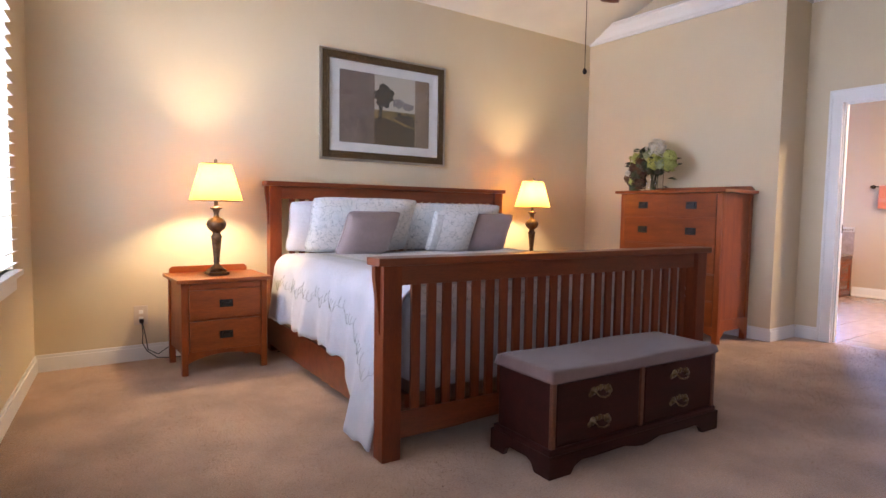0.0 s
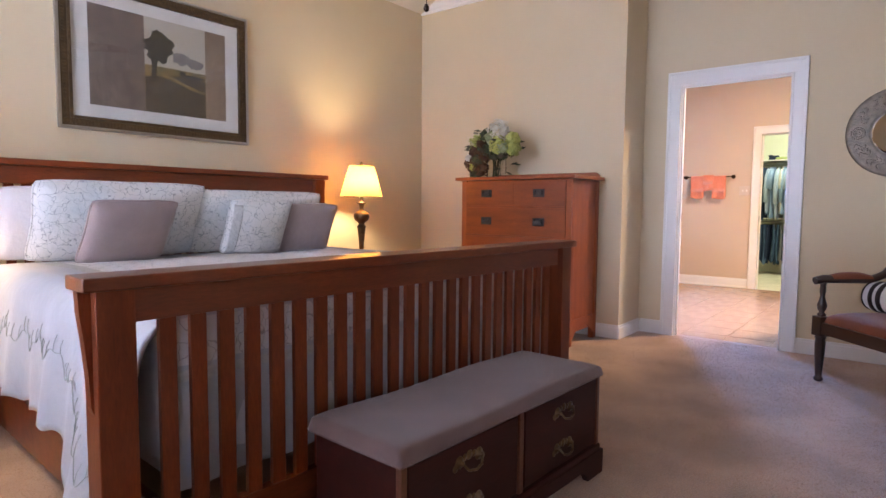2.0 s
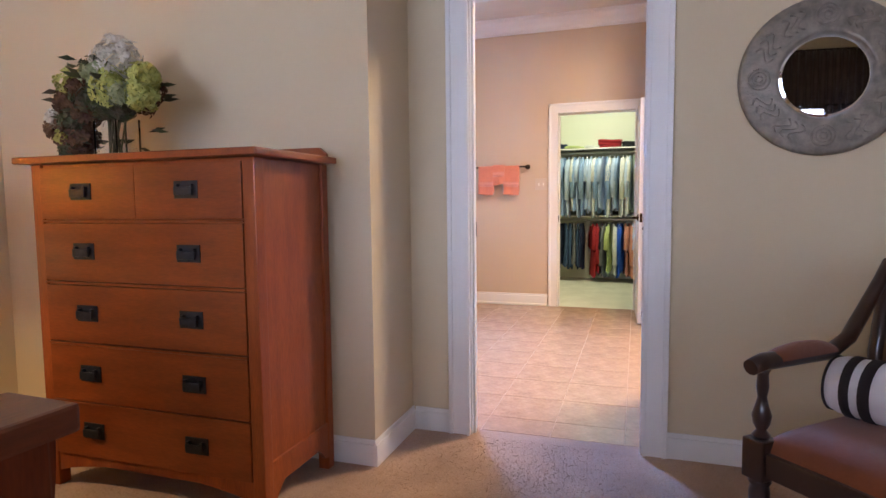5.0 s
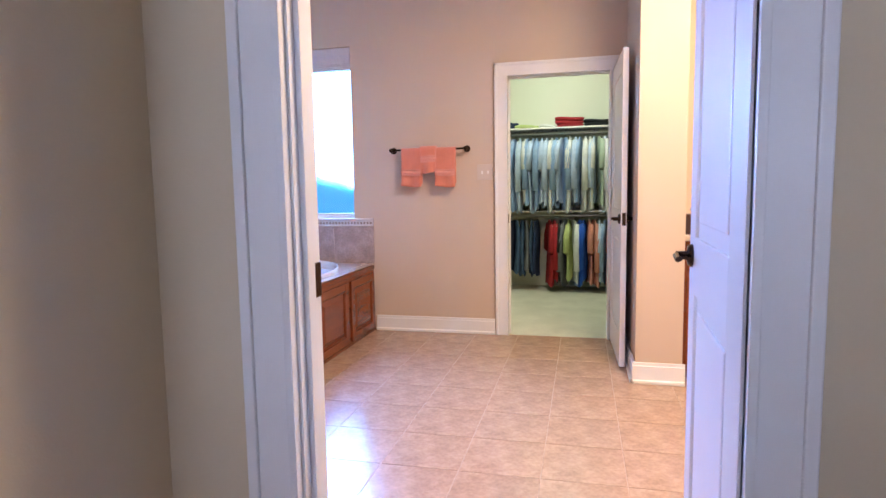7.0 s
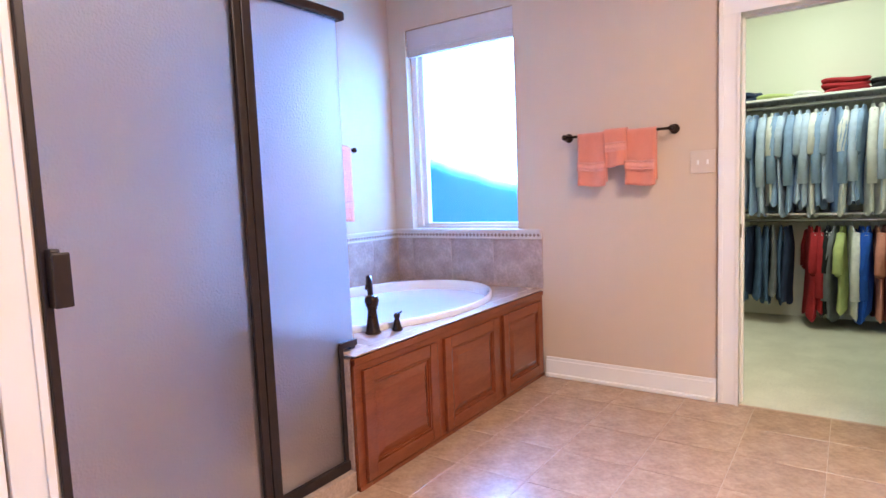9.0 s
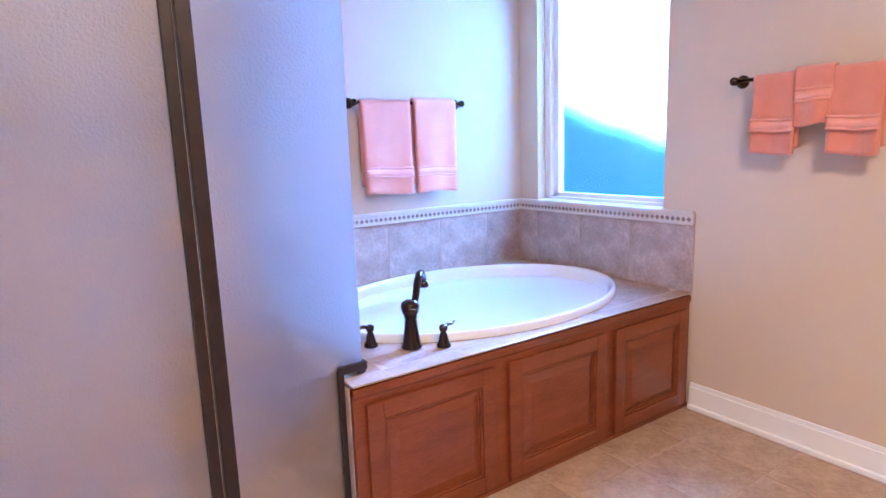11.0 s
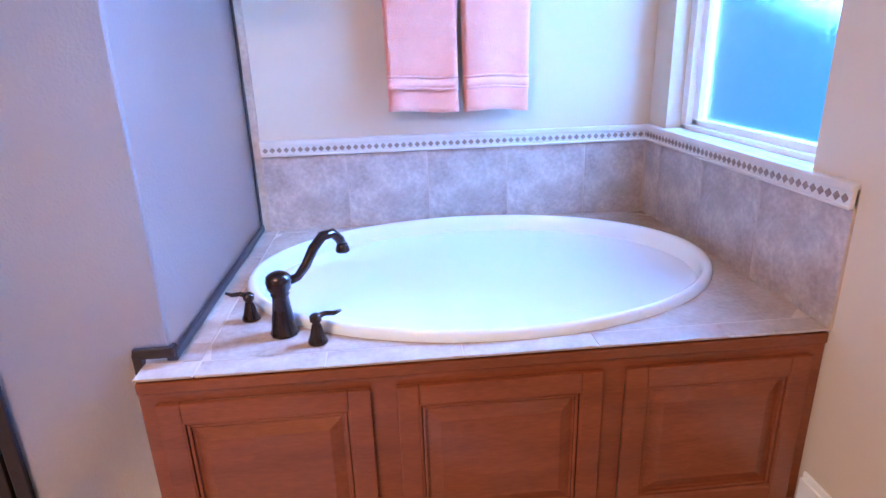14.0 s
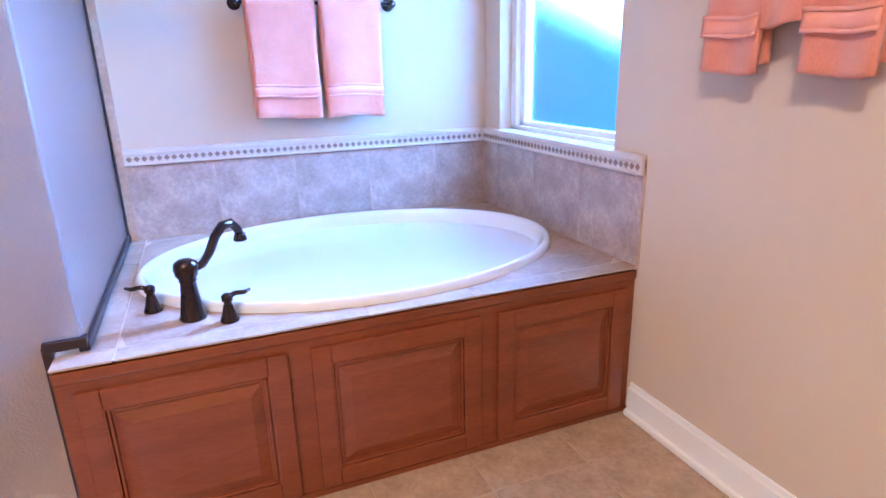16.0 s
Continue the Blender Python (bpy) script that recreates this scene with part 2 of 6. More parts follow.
def floral_material(name, base, ink, scale, tint=None):
    """White cotton with thin scrolling embroidery: the thin edges between cells of a warped cell pattern."""
    m = bpy.data.materials.new(name)
    m.use_nodes = True
    nt = m.node_tree
    b = nt.nodes["Principled BSDF"]
    b.inputs["Roughness"].default_value, b.inputs["Specular IOR Level"].default_value, b.inputs["Sheen Weight"].default_value = 0.85, 0.2, 0.2
    tc, wn_, vm = nt.nodes.new("ShaderNodeTexCoord"), nt.nodes.new("ShaderNodeTexNoise"), nt.nodes.new("ShaderNodeVectorMath")
    vm.operation = "MULTIPLY_ADD"
    wn_.inputs["Scale"].default_value = scale * 0.8
    vm.inputs[1].default_value = (0.12, 0.12, 0.12)
    nt.links.new(tc.outputs["Object"], wn_.inputs["Vector"])
    nt.links.new(wn_.outputs["Color"], vm.inputs[0])
    nt.links.new(tc.outputs["Object"], vm.inputs[2])
    v = nt.nodes.new("ShaderNodeTexVoronoi")
    v.feature = "DISTANCE_TO_EDGE"
    v.inputs["Scale"].default_value = scale
    nt.links.new(vm.outputs[0], v.inputs["Vector"])
    ramp = nt.nodes.new("ShaderNodeValToRGB")
    ramp.color_ramp.elements[0].position, ramp.color_ramp.elements[0].color = 0.008, (*ink, 1)
    ramp.color_ramp.elements[1].position, ramp.color_ramp.elements[1].color = 0.032, (*base, 1)
    nt.links.new(v.outputs["Distance"], ramp.inputs[0])
    out = ramp.outputs[0]
    if tint:
        n = nt.nodes.new("ShaderNodeTexNoise")
        n.inputs["Scale"].default_value = 4
        nt.links.new(tc.outputs["Object"], n.inputs["Vector"])
        mr = nt.nodes.new("ShaderNodeMapRange")
        mr.inputs[1].default_value, mr.inputs[2].default_value, mr.inputs[4].default_value = 0.45, 0.7, 0.55
        nt.links.new(n.outputs["Fac"], mr.inputs[0])
        mx = nt.nodes.new("ShaderNodeMix")
        mx.data_type = "RGBA"
        nt.links.new(mr.outputs[0], mx.inputs["Factor"])
        nt.links.new(out, mx.inputs["A"])
        mx.inputs["B"].default_value = (*tint, 1)
        out = mx.outputs["Result"]
    nt.links.new(out, b.inputs["Base Color"])
    bn, bp = nt.nodes.new("ShaderNodeTexNoise"), nt.nodes.new("ShaderNodeBump")
    bn.inputs["Scale"].default_value = 28
    nt.links.new(tc.outputs["Object"], bn.inputs["Vector"])
    bp.inputs["Strength"].default_value, bp.inputs["Distance"].default_value = 0.5, 0.01
    nt.links.new(bn.outputs["Fac"], bp.inputs["Height"])
    nt.links.new(bp.outputs[0], b.inputs["Normal"])
    return m


SHAM = floral_material("floral_sham_cotton", (0.66, 0.64, 0.60), (0.30, 0.31, 0.29), 19, (0.46, 0.54, 0.57))
QUILT_FLORAL = floral_material("floral_quilt_panel", (0.60, 0.56, 0.53), (0.34, 0.31, 0.29), 17)
QUILT = material("white_quilt_cotton", (0.45, 0.445, 0.46), 0.85, second=(0.41, 0.405, 0.42), scale=5, bump=0.55, bump_scale=24, sheen=0.2, spec=0.2)
QUILT_BAND = material("grey_green_quilt_band", (0.40, 0.39, 0.36), 0.9, second=(0.52, 0.51, 0.48), scale=40, bump=0.5, bump_scale=50, spec=0.2)
VINE = material("sage_embroidery", (0.33, 0.35, 0.32), 0.9, scale=30)


# ---- mesh tools ----
class Shape:
    """Collects rounded boxes, lathed bodies, tubes and sheets into one mesh."""

    def __init__(self):
        self.bm = bmesh.new()

    def box(self, x0, y0, z0, x1, y1, z1, bevel=0.003, turn=None, about=(0, 0, 0)):
        g = bmesh.ops.create_cube(self.bm, size=1.0)["verts"]
        bmesh.ops.transform(self.bm, verts=g, matrix=Matrix.Translation(((x0 + x1) / 2, (y0 + y1) / 2, (z0 + z1) / 2)) @ Matrix.Diagonal((abs(x1 - x0), abs(y1 - y0), abs(z1 - z0), 1)))
        if bevel:
            b = min(bevel, 0.45 * min(abs(x1 - x0), abs(y1 - y0), abs(z1 - z0)))
            es = list({e for v in g for e in v.link_edges})
            r = bmesh.ops.bevel(self.bm, geom=es, offset=b, segments=2, affect="EDGES", profile=0.6)
            g = list({v for f in r["faces"] for v in f.verts} | {v for v in g if v.is_valid})
        if turn:
            c = Matrix.Translation(about)
            bmesh.ops.transform(self.bm, verts=g, matrix=c @ turn @ c.inverted())
        return self

    def lathe(self, profile, n=28, at=(0, 0, 0), m=None, squash=1.0):
        rings = []
        mm = (m or Matrix.Identity(4))
        for r, z in profile:
            rings.append([self.bm.verts.new(Vector(at) + mm @ Vector((r * math.cos(2 * math.pi * i / n), squash * r * math.sin(2 * math.pi * i / n), z))) for i in range(n)])
        for a, b in zip(rings, rings[1:]):
            for i in range(n):
                j = (i + 1) % n
                f = self.bm.faces.new((a[i], a[j], b[j], b[i]))
                f.smooth = True
        for ring, flip in ((rings[0], True), (rings[-1], False)):
            if (ring[0].co - ring[n // 2].co).length > 0.002:
                self.bm.faces.new(ring[::-1] if flip else ring)
        return self

    def tube(self, pts, r, n=10):
        pts = [Vector(p) for p in pts]
        rad = r if isinstance(r, (list, tuple)) else [r] * len(pts)
        rings = []
        up = Vector((0.13, 0.31, 0.94)).normalized()
        for i, p in enumerate(pts):
            d = (pts[min(i + 1, len(pts) - 1)] - pts[max(i - 1, 0)]).normalized()
            a = d.cross(up)
            if a.length < 0.05:
                a = d.cross(Vector((1, 0, 0)))
            a.normalize()
            b = d.cross(a)
            rings.append([self.bm.verts.new(p + rad[i] * (math.cos(2 * math.pi * k / n) * a + math.sin(2 * math.pi * k / n) * b)) for k in range(n)])
        for a, b in zip(rings, rings[1:]):
            for i in range(n):
                j = (i + 1) % n
                self.bm.faces.new((a[i], a[j], b[j], b[i])).smooth = True
        self.bm.faces.new(rings[0][::-1])
        self.bm.faces.new(rings[-1])
        return self

    def sheet(self, f, nu, nv, closed=False):
        g = [[self.bm.verts.new(f(i / nu, j / nv)) for j in range(nv + 1)] for i in range(nu + 1)]
        for i in range(nu):
            for j in range(nv):
                self.bm.faces.new((g[i][j], g[i + 1][j], g[i + 1][j + 1], g[i][j + 1])).smooth = True
        return self

    def prism(self, outline, depth, m=None):
        """A flat outline in x, z thickened along y."""
        mm = m or Matrix.Identity(4)
        a = [self.bm.verts.new(mm @ Vector((x, 0, z))) for x, z in outline]
        b = [self.bm.verts.new(mm @ Vector((x, depth, z))) for x, z in outline]
        self.bm.faces.new(a)
        self.bm.faces.new(b[::-1])
        n = len(a)
        for i in range(n):
            self.bm.faces.new((a[i], b[i], b[(i + 1) % n], a[(i + 1) % n]))
        return self

    def done(self, name, mat, parent=None, at=None, solid=0.0):
        bmesh.ops.recalc_face_normals(self.bm, faces=self.bm.faces)
        me = bpy.data.meshes.new(name)
        self.bm.to_mesh(me)
        self.bm.free()
        me.materials.append(mat)
        ob = new(name, me)
        if at is not None:
            ob.matrix_world = at
        if parent:
            ob.parent = parent
        if solid:
            s = ob.modifiers.new("thickness", "SOLIDIFY")
            s.thickness = solid
        return ob


def thing(name, at, label, category, group=""):
    ob = new(name)
    ob.empty_display_size = 0.1
    ob.matrix_world = at
    return tagged(ob, label, category, group)


def setting(shape, name, mat, label, category=""):
    return tagged(shape.done(name, mat), label, category or name.split("_")[0], kind="structure")


def arch(x0, x1, z0, z1, rise, foot):
    """An apron with a shallow arch cut out of its lower edge, as an outline in x, z."""
    pts = [(x0, z1), (x0, z0), (x0 + foot, z0)]
    for i in range(1, 14):
        t = i / 14
        pts.append((x0 + foot + (x1 - x0 - 2 * foot) * t, z0 + rise * math.sin(math.pi * t) ** 0.7))
    return pts + [(x1 - foot, z0), (x1, z0), (x1, z1)]


# ---- the bedroom shell ----
DOOR_X, DOOR_Y0, DOOR_Y1, DOOR_H = 5.45, 1.405, 2.17, 2.05
T = 0.12
s = Shape().box(-1.2, -2.0, -0.2, 5.52, 4.8, 0.0, 0)
floor = setting(s, "floor_bedroom", CARPET, "beige cut-pile carpet on the bedroom floor", "carpet")
setting(Shape().box(-0.6, 4.58, 0, 5.125, 4.70, 3.4, 0), "wall_north", WALL, "tan painted wall behind the bed", "wall")
setting(Shape().box(5.005, 2.595, 0, 5.125, 4.58, 3.4, 0), "wall_dresser", WALL, "tan painted wall behind the tall dresser", "wall")
setting(Shape().box(5.005, 2.475, 0, 5.54, 2.595, 3.4, 0), "wall_return", WALL, "tan painted return beside the bath doorway", "wall")
s = Shape().box(5.45, DOOR_Y1 + 0.02, 0, 5.54, 2.475, 3.4, 0)
s.box(5.45, DOOR_Y0 - 0.02, DOOR_H + 0.02, 5.54, DOOR_Y1 + 0.02, 3.4, 0)
s.box(5.45, -2.0, 0, 5.54, DOOR_Y0 - 0.02, 3.4, 0)
setting(s, "wall_bath_door", WALL, "tan painted wall with the bath doorway", "wall")
setting(Shape().box(-1.3, -2.12, 0, 5.54, -2.0, 3.4, 0), "wall_south", WALL, "tan painted wall behind the walker", "wall")

# the window wall stands at a slight angle
W = Matrix.Translation((-0.2, 4.58, 0)) @ pose(0, 0, 0, 0, 0, -6.7)
WINS = ((-2.75, -0.70, 0.74, 2.6), (-6.5, -4.75, 0.74, 2.36))
s = Shape().box(-0.12, -0.70, 0, 0, 0.1, 3.4, 0).box(-0.12, -4.75, 0, 0, -2.75, 3.4, 0).box(-0.12, -6.9, 0, 0, -6.5, 3.4, 0)
for y0, y1, z0, z1 in WINS:
    s.box(-0.12, y0, 0, 0, y1, z0, 0).box(-0.12, y0, z1, 0, y1, 3.4, 0)
tagged(s.done("wall_west", WALL, at=W), "tan painted wall with two shuttered windows", "wall", kind="structure")
SKYGLOW = glow("daylight_outside", (0.64, 0.74, 1.0), 7.6)


def blinds(y0, y1, z0, z1, tilt):
    """Sill, slatted blinds and the daylight behind them."""
    s2 = Shape().box(-0.10, y0 - 0.03, z0 - 0.03, 0.045, y1 + 0.03, z0, 0.006).box(0.0, y0 - 0.01, z0 - 0.11, 0.014, y1 + 0.01, z0 - 0.03, 0.004)
    tagged(s2.done("window_sill", TRIM, at=W), "white painted sill under the blinds", "sill", kind="structure")
    shut = thing("window_blinds", W, "white horizontal slatted blinds in the bedroom window", "blinds", "bedroom blinds")
    first = None
    for i in range(int((z1 - z0 - 0.08) / 0.063)):
        if not first:
            ob = Shape().box(-0.032, y0 + 0.02, -0.0022, 0.032, y1 - 0.006, 0.0022, 0.001).done("slat", TRIM, shut)
            first = ob.data
        else:
            ob = new("slat", first)
            ob.parent = shut
        ob.matrix_basis = pose(-0.005, 0, z0 + 0.035 + i * 0.063, 0, tilt, 0)
    Shape().box(-0.045, y0 + 0.01, z1 - 0.06, 0.04, y1 - 0.01, z1 - 0.005, 0.004).done("headrail", TRIM, shut)
    for y in (y0 + 0.3, y1 - 0.3):
        Shape().box(-0.02, y, z0 + 0.005, -0.016, y + 0.004, z1 - 0.06, 0).done("ladder_cord", TRIM, shut)
    tagged(Shape().box(-0.5, y0 - 0.4, z0 - 0.3, -0.48, y1 + 0.4, z1 + 0.3, 0).done("backdrop_west", SKYGLOW, at=W), "bright daylight outside the bedroom window", "backdrop", kind="structure")


for win, tilt in zip(WINS, (-8, 10)):
    blinds(*win, tilt)


def pleats(u, v, y0, y1, z0, z1, depth, n):
    """A hanging of soft vertical folds in front of the window wall."""
    return (0.075 + depth * math.sin(2 * math.pi * n * u), y0 + (y1 - y0) * u, z0 + (z1 - z0) * v)


val = thing("window_valance", W, "brown gathered fabric valance above the bedroom blinds", "valance")
Shape().sheet(lambda u, v: pleats(u, v, -6.55, -4.72, 2.27, 3.02, 0.012, 22), 180, 4).done("cloth", DRAPE, val, solid=0.004)
Shape().tube([(0.075, -6.57, 3.03), (0.075, -4.68, 3.03)], 0.012).box(0.0, -6.56, 3.02, 0.075, -6.54, 3.04, 0.003).box(0.0, -4.71, 3.02, 0.075, -4.69, 3.04, 0.003).done("rod", BRONZE, val)
drp = thing("window_drape", W, "dark brown fabric drape hanging to the carpet", "drape")
Shape().sheet(lambda u, v: pleats(u, v, -5.85, -5.45, 0.01, 2.32, 0.028, 4), 100, 6).done("cloth", DRAPE, drp, solid=0.004)
Shape().tube([(0.075, -5.87, 2.325), (0.075, -5.43, 2.325)], 0.01).box(0.0, -5.86, 2.315, 0.075, -5.845, 2.335, 0.003).box(0.0, -5.455, 2.315, 0.075, -5.44, 2.335, 0.003).done("rod", BRONZE, drp)

# ceiling: rises from the bed wall as a slope, then runs flat
s = Shape()
s.bm.faces.new([s.bm.verts.new(v) for v in ((-1.3, 4.60, 2.955), (5.13, 4.60, 2.955), (5.13, 3.55, 3.32), (-1.3, 3.55, 3.32))])
s.box(-1.3, -2.2, 3.32, 5.6, 3.56, 3.4, 0)
setting(s, "ceiling_bedroom", CEILING, "cream painted ceiling with a sloped side", "ceiling")


def crown(name, axis, fixed, lo, hi, z, sign, mat=TRIM):
    """Stepped cornice along a wall; sign points into the room."""
    prof = [(0, -0.15), (0.018, -0.15), (0.022, -0.125), (0.035, -0.115), (0.055, -0.075), (0.085, -0.045), (0.095, -0.035), (0.10, -0.012), (0.12, -0.012), (0.12, 0), (0, 0)]
    s = Shape()
    rows = []
    for e in (lo, hi):
        rows.append([s.bm.verts.new((fixed + sign * d, e, z + h) if axis == "y" else (e, fixed + sign * d, z + h)) for d, h in prof])
    n = len(prof)
    for i in range(n):
        s.bm.faces.new((rows[0][i], rows[0][(i + 1) % n], rows[1][(i + 1) % n], rows[1][i]))
    s.bm.faces.new(rows[0])
    s.bm.faces.new(rows[1][::-1])
    return setting(s, name, mat, "white painted crown moulding", "moulding")


crown("trim_crown_dresser", "y", 5.005, 2.475, 4.58, 3.10, -1)
crown("trim_crown_return", "x", 2.475, 5.005, 5.45, 3.10, -1)
crown("trim_crown_door_wall", "y", 5.45, -2.0, 2.475, 3.10, -1)


def base(name, x0, y0, x1, y1, out, h=0.112, mat=TRIM, shoe=0.0):
    """Baseboard along a wall from point to point; out is the thickness vector into the room."""
    s = Shape()
    ox, oy = out
    s.box(min(x0, x1 + ox, x0 + ox, x1), min(y0, y1 + oy, y0 + oy, y1), 0, max(x0, x1 + ox, x0 + ox, x1), max(y0, y1 + oy, y0 + oy, y1), h - 0.02, 0.001)
    if shoe:
        k = 1 + shoe / 0.016
        s.box(min(x0, x1 + k * ox, x0 + k * ox, x1), min(y0, y1 + k * oy, y0 + k * oy, y1), 0, max(x0, x1 + k * ox, x0 + k * ox, x1), max(y0, y1 + k * oy, y0 + k * oy, y1), 0.024, 0.007)
    k = 0.55
    s.box(min(x0, x1 + k * ox, x0 + k * ox, x1), min(y0, y1 + k * oy, y0 + k * oy, y1), h - 0.021, max(x0, x1 + k * ox, x0 + k * ox, x1), max(y0, y1 + k * oy, y0 + k * oy, y1), h, 0.003)
    return setting(s, name, mat, "white painted baseboard", "baseboard")


base("baseboard_north", -0.2, 4.58, 5.005, 4.58, (0, -0.016))
base("baseboard_dresser", 5.005, 2.475, 5.005, 4.56, (-0.016, 0))
base("baseboard_return", 4.989, 2.475, 5.45, 2.475, (0, -0.016))
base("baseboard_door_a", 5.45, 2.281, 5.45, 2.459, (-0.016, 0))
base("baseboard_door_b", 5.45, -2.0, 5.45, 1.294, (-0.016, 0))
s = Shape().box(0, -6.6, 0, 0.016, -0.02, 0.092, 0.001).box(0, -6.6, 0.091, 0.009, -0.02, 0.112, 0.003)
tagged(s.done("baseboard_west", TRIM, at=W), "white painted baseboard", "baseboard", kind="structure")


def casing(name, x, y0, y1, h, sign, w=0.105):
    """Door casing on the face x of a wall, proud towards sign."""
    s = Shape()
    a, b = sorted((x, x + sign * 0.018))
    c, d = sorted((x, x + sign * 0.027))
    for p, q, r in ((y0 - w, y0, -1), (y1, y1 + w, 1)):
        s.box(a, p, 0, b, q, h + 0.0, 0.002)
        e = (q - 0.022, q) if r == 1 else (p, p + 0.022)
        s.box(c, e[0], 0, d, e[1], h + w, 0.003)
        e = (p, p + 0.016) if r == 1 else (q - 0.016, q)
        s.box(c, e[0], 0, d - 0.004 * (sign > 0), e[1], h, 0.002)
    s.box(a, y0 - w, h, b, y1 + w, h + w, 0.002)
    s.box(c, y0 - w, h + w - 0.022, d, y1 + w, h + w, 0.003)
    return setting(s, name, TRIM, "white painted door casing", "casing")


casing("trim_bath_door_bedroom", 5.45, DOOR_Y0 - 0.006, DOOR_Y1 + 0.006, DOOR_H + 0.006, -1)
casing("trim_bath_door_bath", 5.54, DOOR_Y0 - 0.065, DOOR_Y1 + 0.02, DOOR_H + 0.01, 1, 0.09)
s = Shape().box(5.446, DOOR_Y0 - 0.022, 0, 5.544, DOOR_Y0, DOOR_H, 0.001).box(5.446, DOOR_Y1, 0, 5.544, DOOR_Y1 + 0.022, DOOR_H, 0.001).box(5.446, DOOR_Y0 - 0.022, DOOR_H, 5.544, DOOR_Y1 + 0.022, DOOR_H + 0.022, 0.001)
s.box(5.47, DOOR_Y1 - 0.011, 0, 5.50, DOOR_Y1 + 0.006, DOOR_H - 0.002, 0.002).box(5.47, DOOR_Y0 + 0.002, DOOR_H - 0.011, 5.50, DOOR_Y1 - 0.002, DOOR_H + 0.006, 0.002)
setting(s, "trim_bath_door_jamb", TRIM, "white painted door jamb", "jamb")
tagged(Shape().box(5.508, DOOR_Y1 - 0.004, 0.95, 5.541, DOOR_Y1 + 0.001, 1.02, 0.002).done("strike_plate", BRONZE), "dark bronze strike plate on the jamb", "strike plate")


def knob(parent, x, z, side, lever=-1, mat=BRONZE):
    """Lever with a round rose, standing off the leaf on its face y = side."""
    d = 1 if side > 0 else -1
    m = pose(x, side, z, -90 * d, 0, 0)
    Shape().lathe([(0.033, 0), (0.033, 0.006), (0.027, 0.013), (0.013, 0.016), (0.012, 0.045), (0.0, 0.047)], 20, m=m).tube([(x, side + d * 0.04, z), (x + lever * 0.03, side + d * 0.046, z + 0.002), (x + lever * 0.075, side + d * 0.046, z - 0.004), (x + lever * 0.105, side + d * 0.042, z + 0.002)], [0.010, 0.0095, 0.008, 0.006]).done("lever", mat, parent)


def panel_door(name, at, width, height, label, lever_x, lever_dir, hinges=None):
    """A leaf along local x from the hinge, with moulded recessed panels on both faces."""
    d = thing(name, at, label, "door")
    th = 0.035
    rails = [(0.012, 0.22), (0.86, 1.02), (height - 0.13, height)]
    s = Shape().box(0, 0, 0.012, 0.11, th, height, 0.002).box(width - 0.11, 0, 0.012, width, th, height, 0.002)
    for a, b in rails:
        s.box(0.11, 0, a, width - 0.11, th, b, 0.0015)
    s.done("leaf", DOOR, d)
    for a, b in ((0.22, 0.86), (1.02, height - 0.13)):
        q = Shape().box(0.11, 0.009, a, width - 0.11, th - 0.009, b, 0)
        q.box(0.15, 0.003, a + 0.04, width - 0.15, th - 0.003, b - 0.04, 0.0055)
        q.done("panel", DOOR, d)
    knob(d, lever_x, 0.965, 0.0, lever_dir)
    knob(d, lever_x, 0.965, th, lever_dir)
    Shape().box(width - 0.002, 0.006, 0.925, width + 0.002, th - 0.006, 1.005, 0.001).done("latch_plate", BRONZE, d)
    h = Shape()
    for z in (0.22, 1.10, height - 0.22):
        h.box(-0.004, 0.002, z - 0.045, 0.002, th - 0.002, z + 0.045, 0.001)
        h.lathe([(0.007, z - 0.046), (0.007, z + 0.046)], 10, at=(-0.006, -0.004, 0)).lathe([(0.007, z - 0.046), (0.007, z + 0.046)], 10, at=(-0.004, th + 0.004, 0))
    h.done("hinge", hinges or STEEL, d)
    return d


bath_door = panel_door("bath_door", pose(5.572, 1.345, 0, 0, 0, -3), 0.715, 2.035, "white panelled door standing open into the bathroom", 0.655, -1, PLASTIC)
tagged(Shape().box(-0.002, 0.001, 0.014, -0.0002, 0.034, 2.03, 0).done("hinge_edge", EDGE_WOOD, bath_door), "bare brown wooden hinge edge")

# ---- bath shell ----
BX, BY, SHY = 9.07, 4.53, 3.42
s = Shape().box(5.45, -1.5, -0.2, 9.09, 4.65, -0.0012, 0)
bath_floor = setting(s, "floor_bath", GROUT, "tan ceramic tile floor with light grout", "floor")
CY0, CY1, CH = 1.46, 2.222, 2.035
WY0, WY1, WZ0, WZ1 = 3.515, 4.375, 0.945, 2.35
s = Shape().box(BX, WY1, 0, BX + 0.14, 4.65, 3.1, 0).box(BX, CY1 + 0.015, 0, BX + 0.14, WY0, 3.1, 0)
s.box(BX, WY0, 0, BX + 0.14, WY1, WZ0 - 0.02, 0).box(BX, WY0, WZ1, BX + 0.14, WY1, 3.1, 0)
s.box(BX, CY0 - 0.015, CH + 0.015, BX + 0.14, CY1 + 0.015, 3.1, 0).box(BX, -1.5, 0, BX + 0.14, CY0 - 0.015, 3.1, 0)
setting(s, "wall_east", BATH_WALL, "warm beige bathroom wall with window and closet doorway", "wall")
setting(Shape().box(5.54, BY, 0, BX, BY + 0.12, 3.1, 0), "wall_tub", BATH_WALL, "warm beige wall behind the bathtub", "wall")
setting(Shape().box(5.54, -1.62, 0, BX, -1.5, 3.1, 0), "wall_bath_south", BATH_WALL, "warm beige bathroom wall", "wall")
setting(Shape().box(8.03, 1.075, 0, BX, 1.34, 3.1, 0.004), "wall_stub", BATH_WALL, "warm beige wall end between closet door and vanity", "wall")
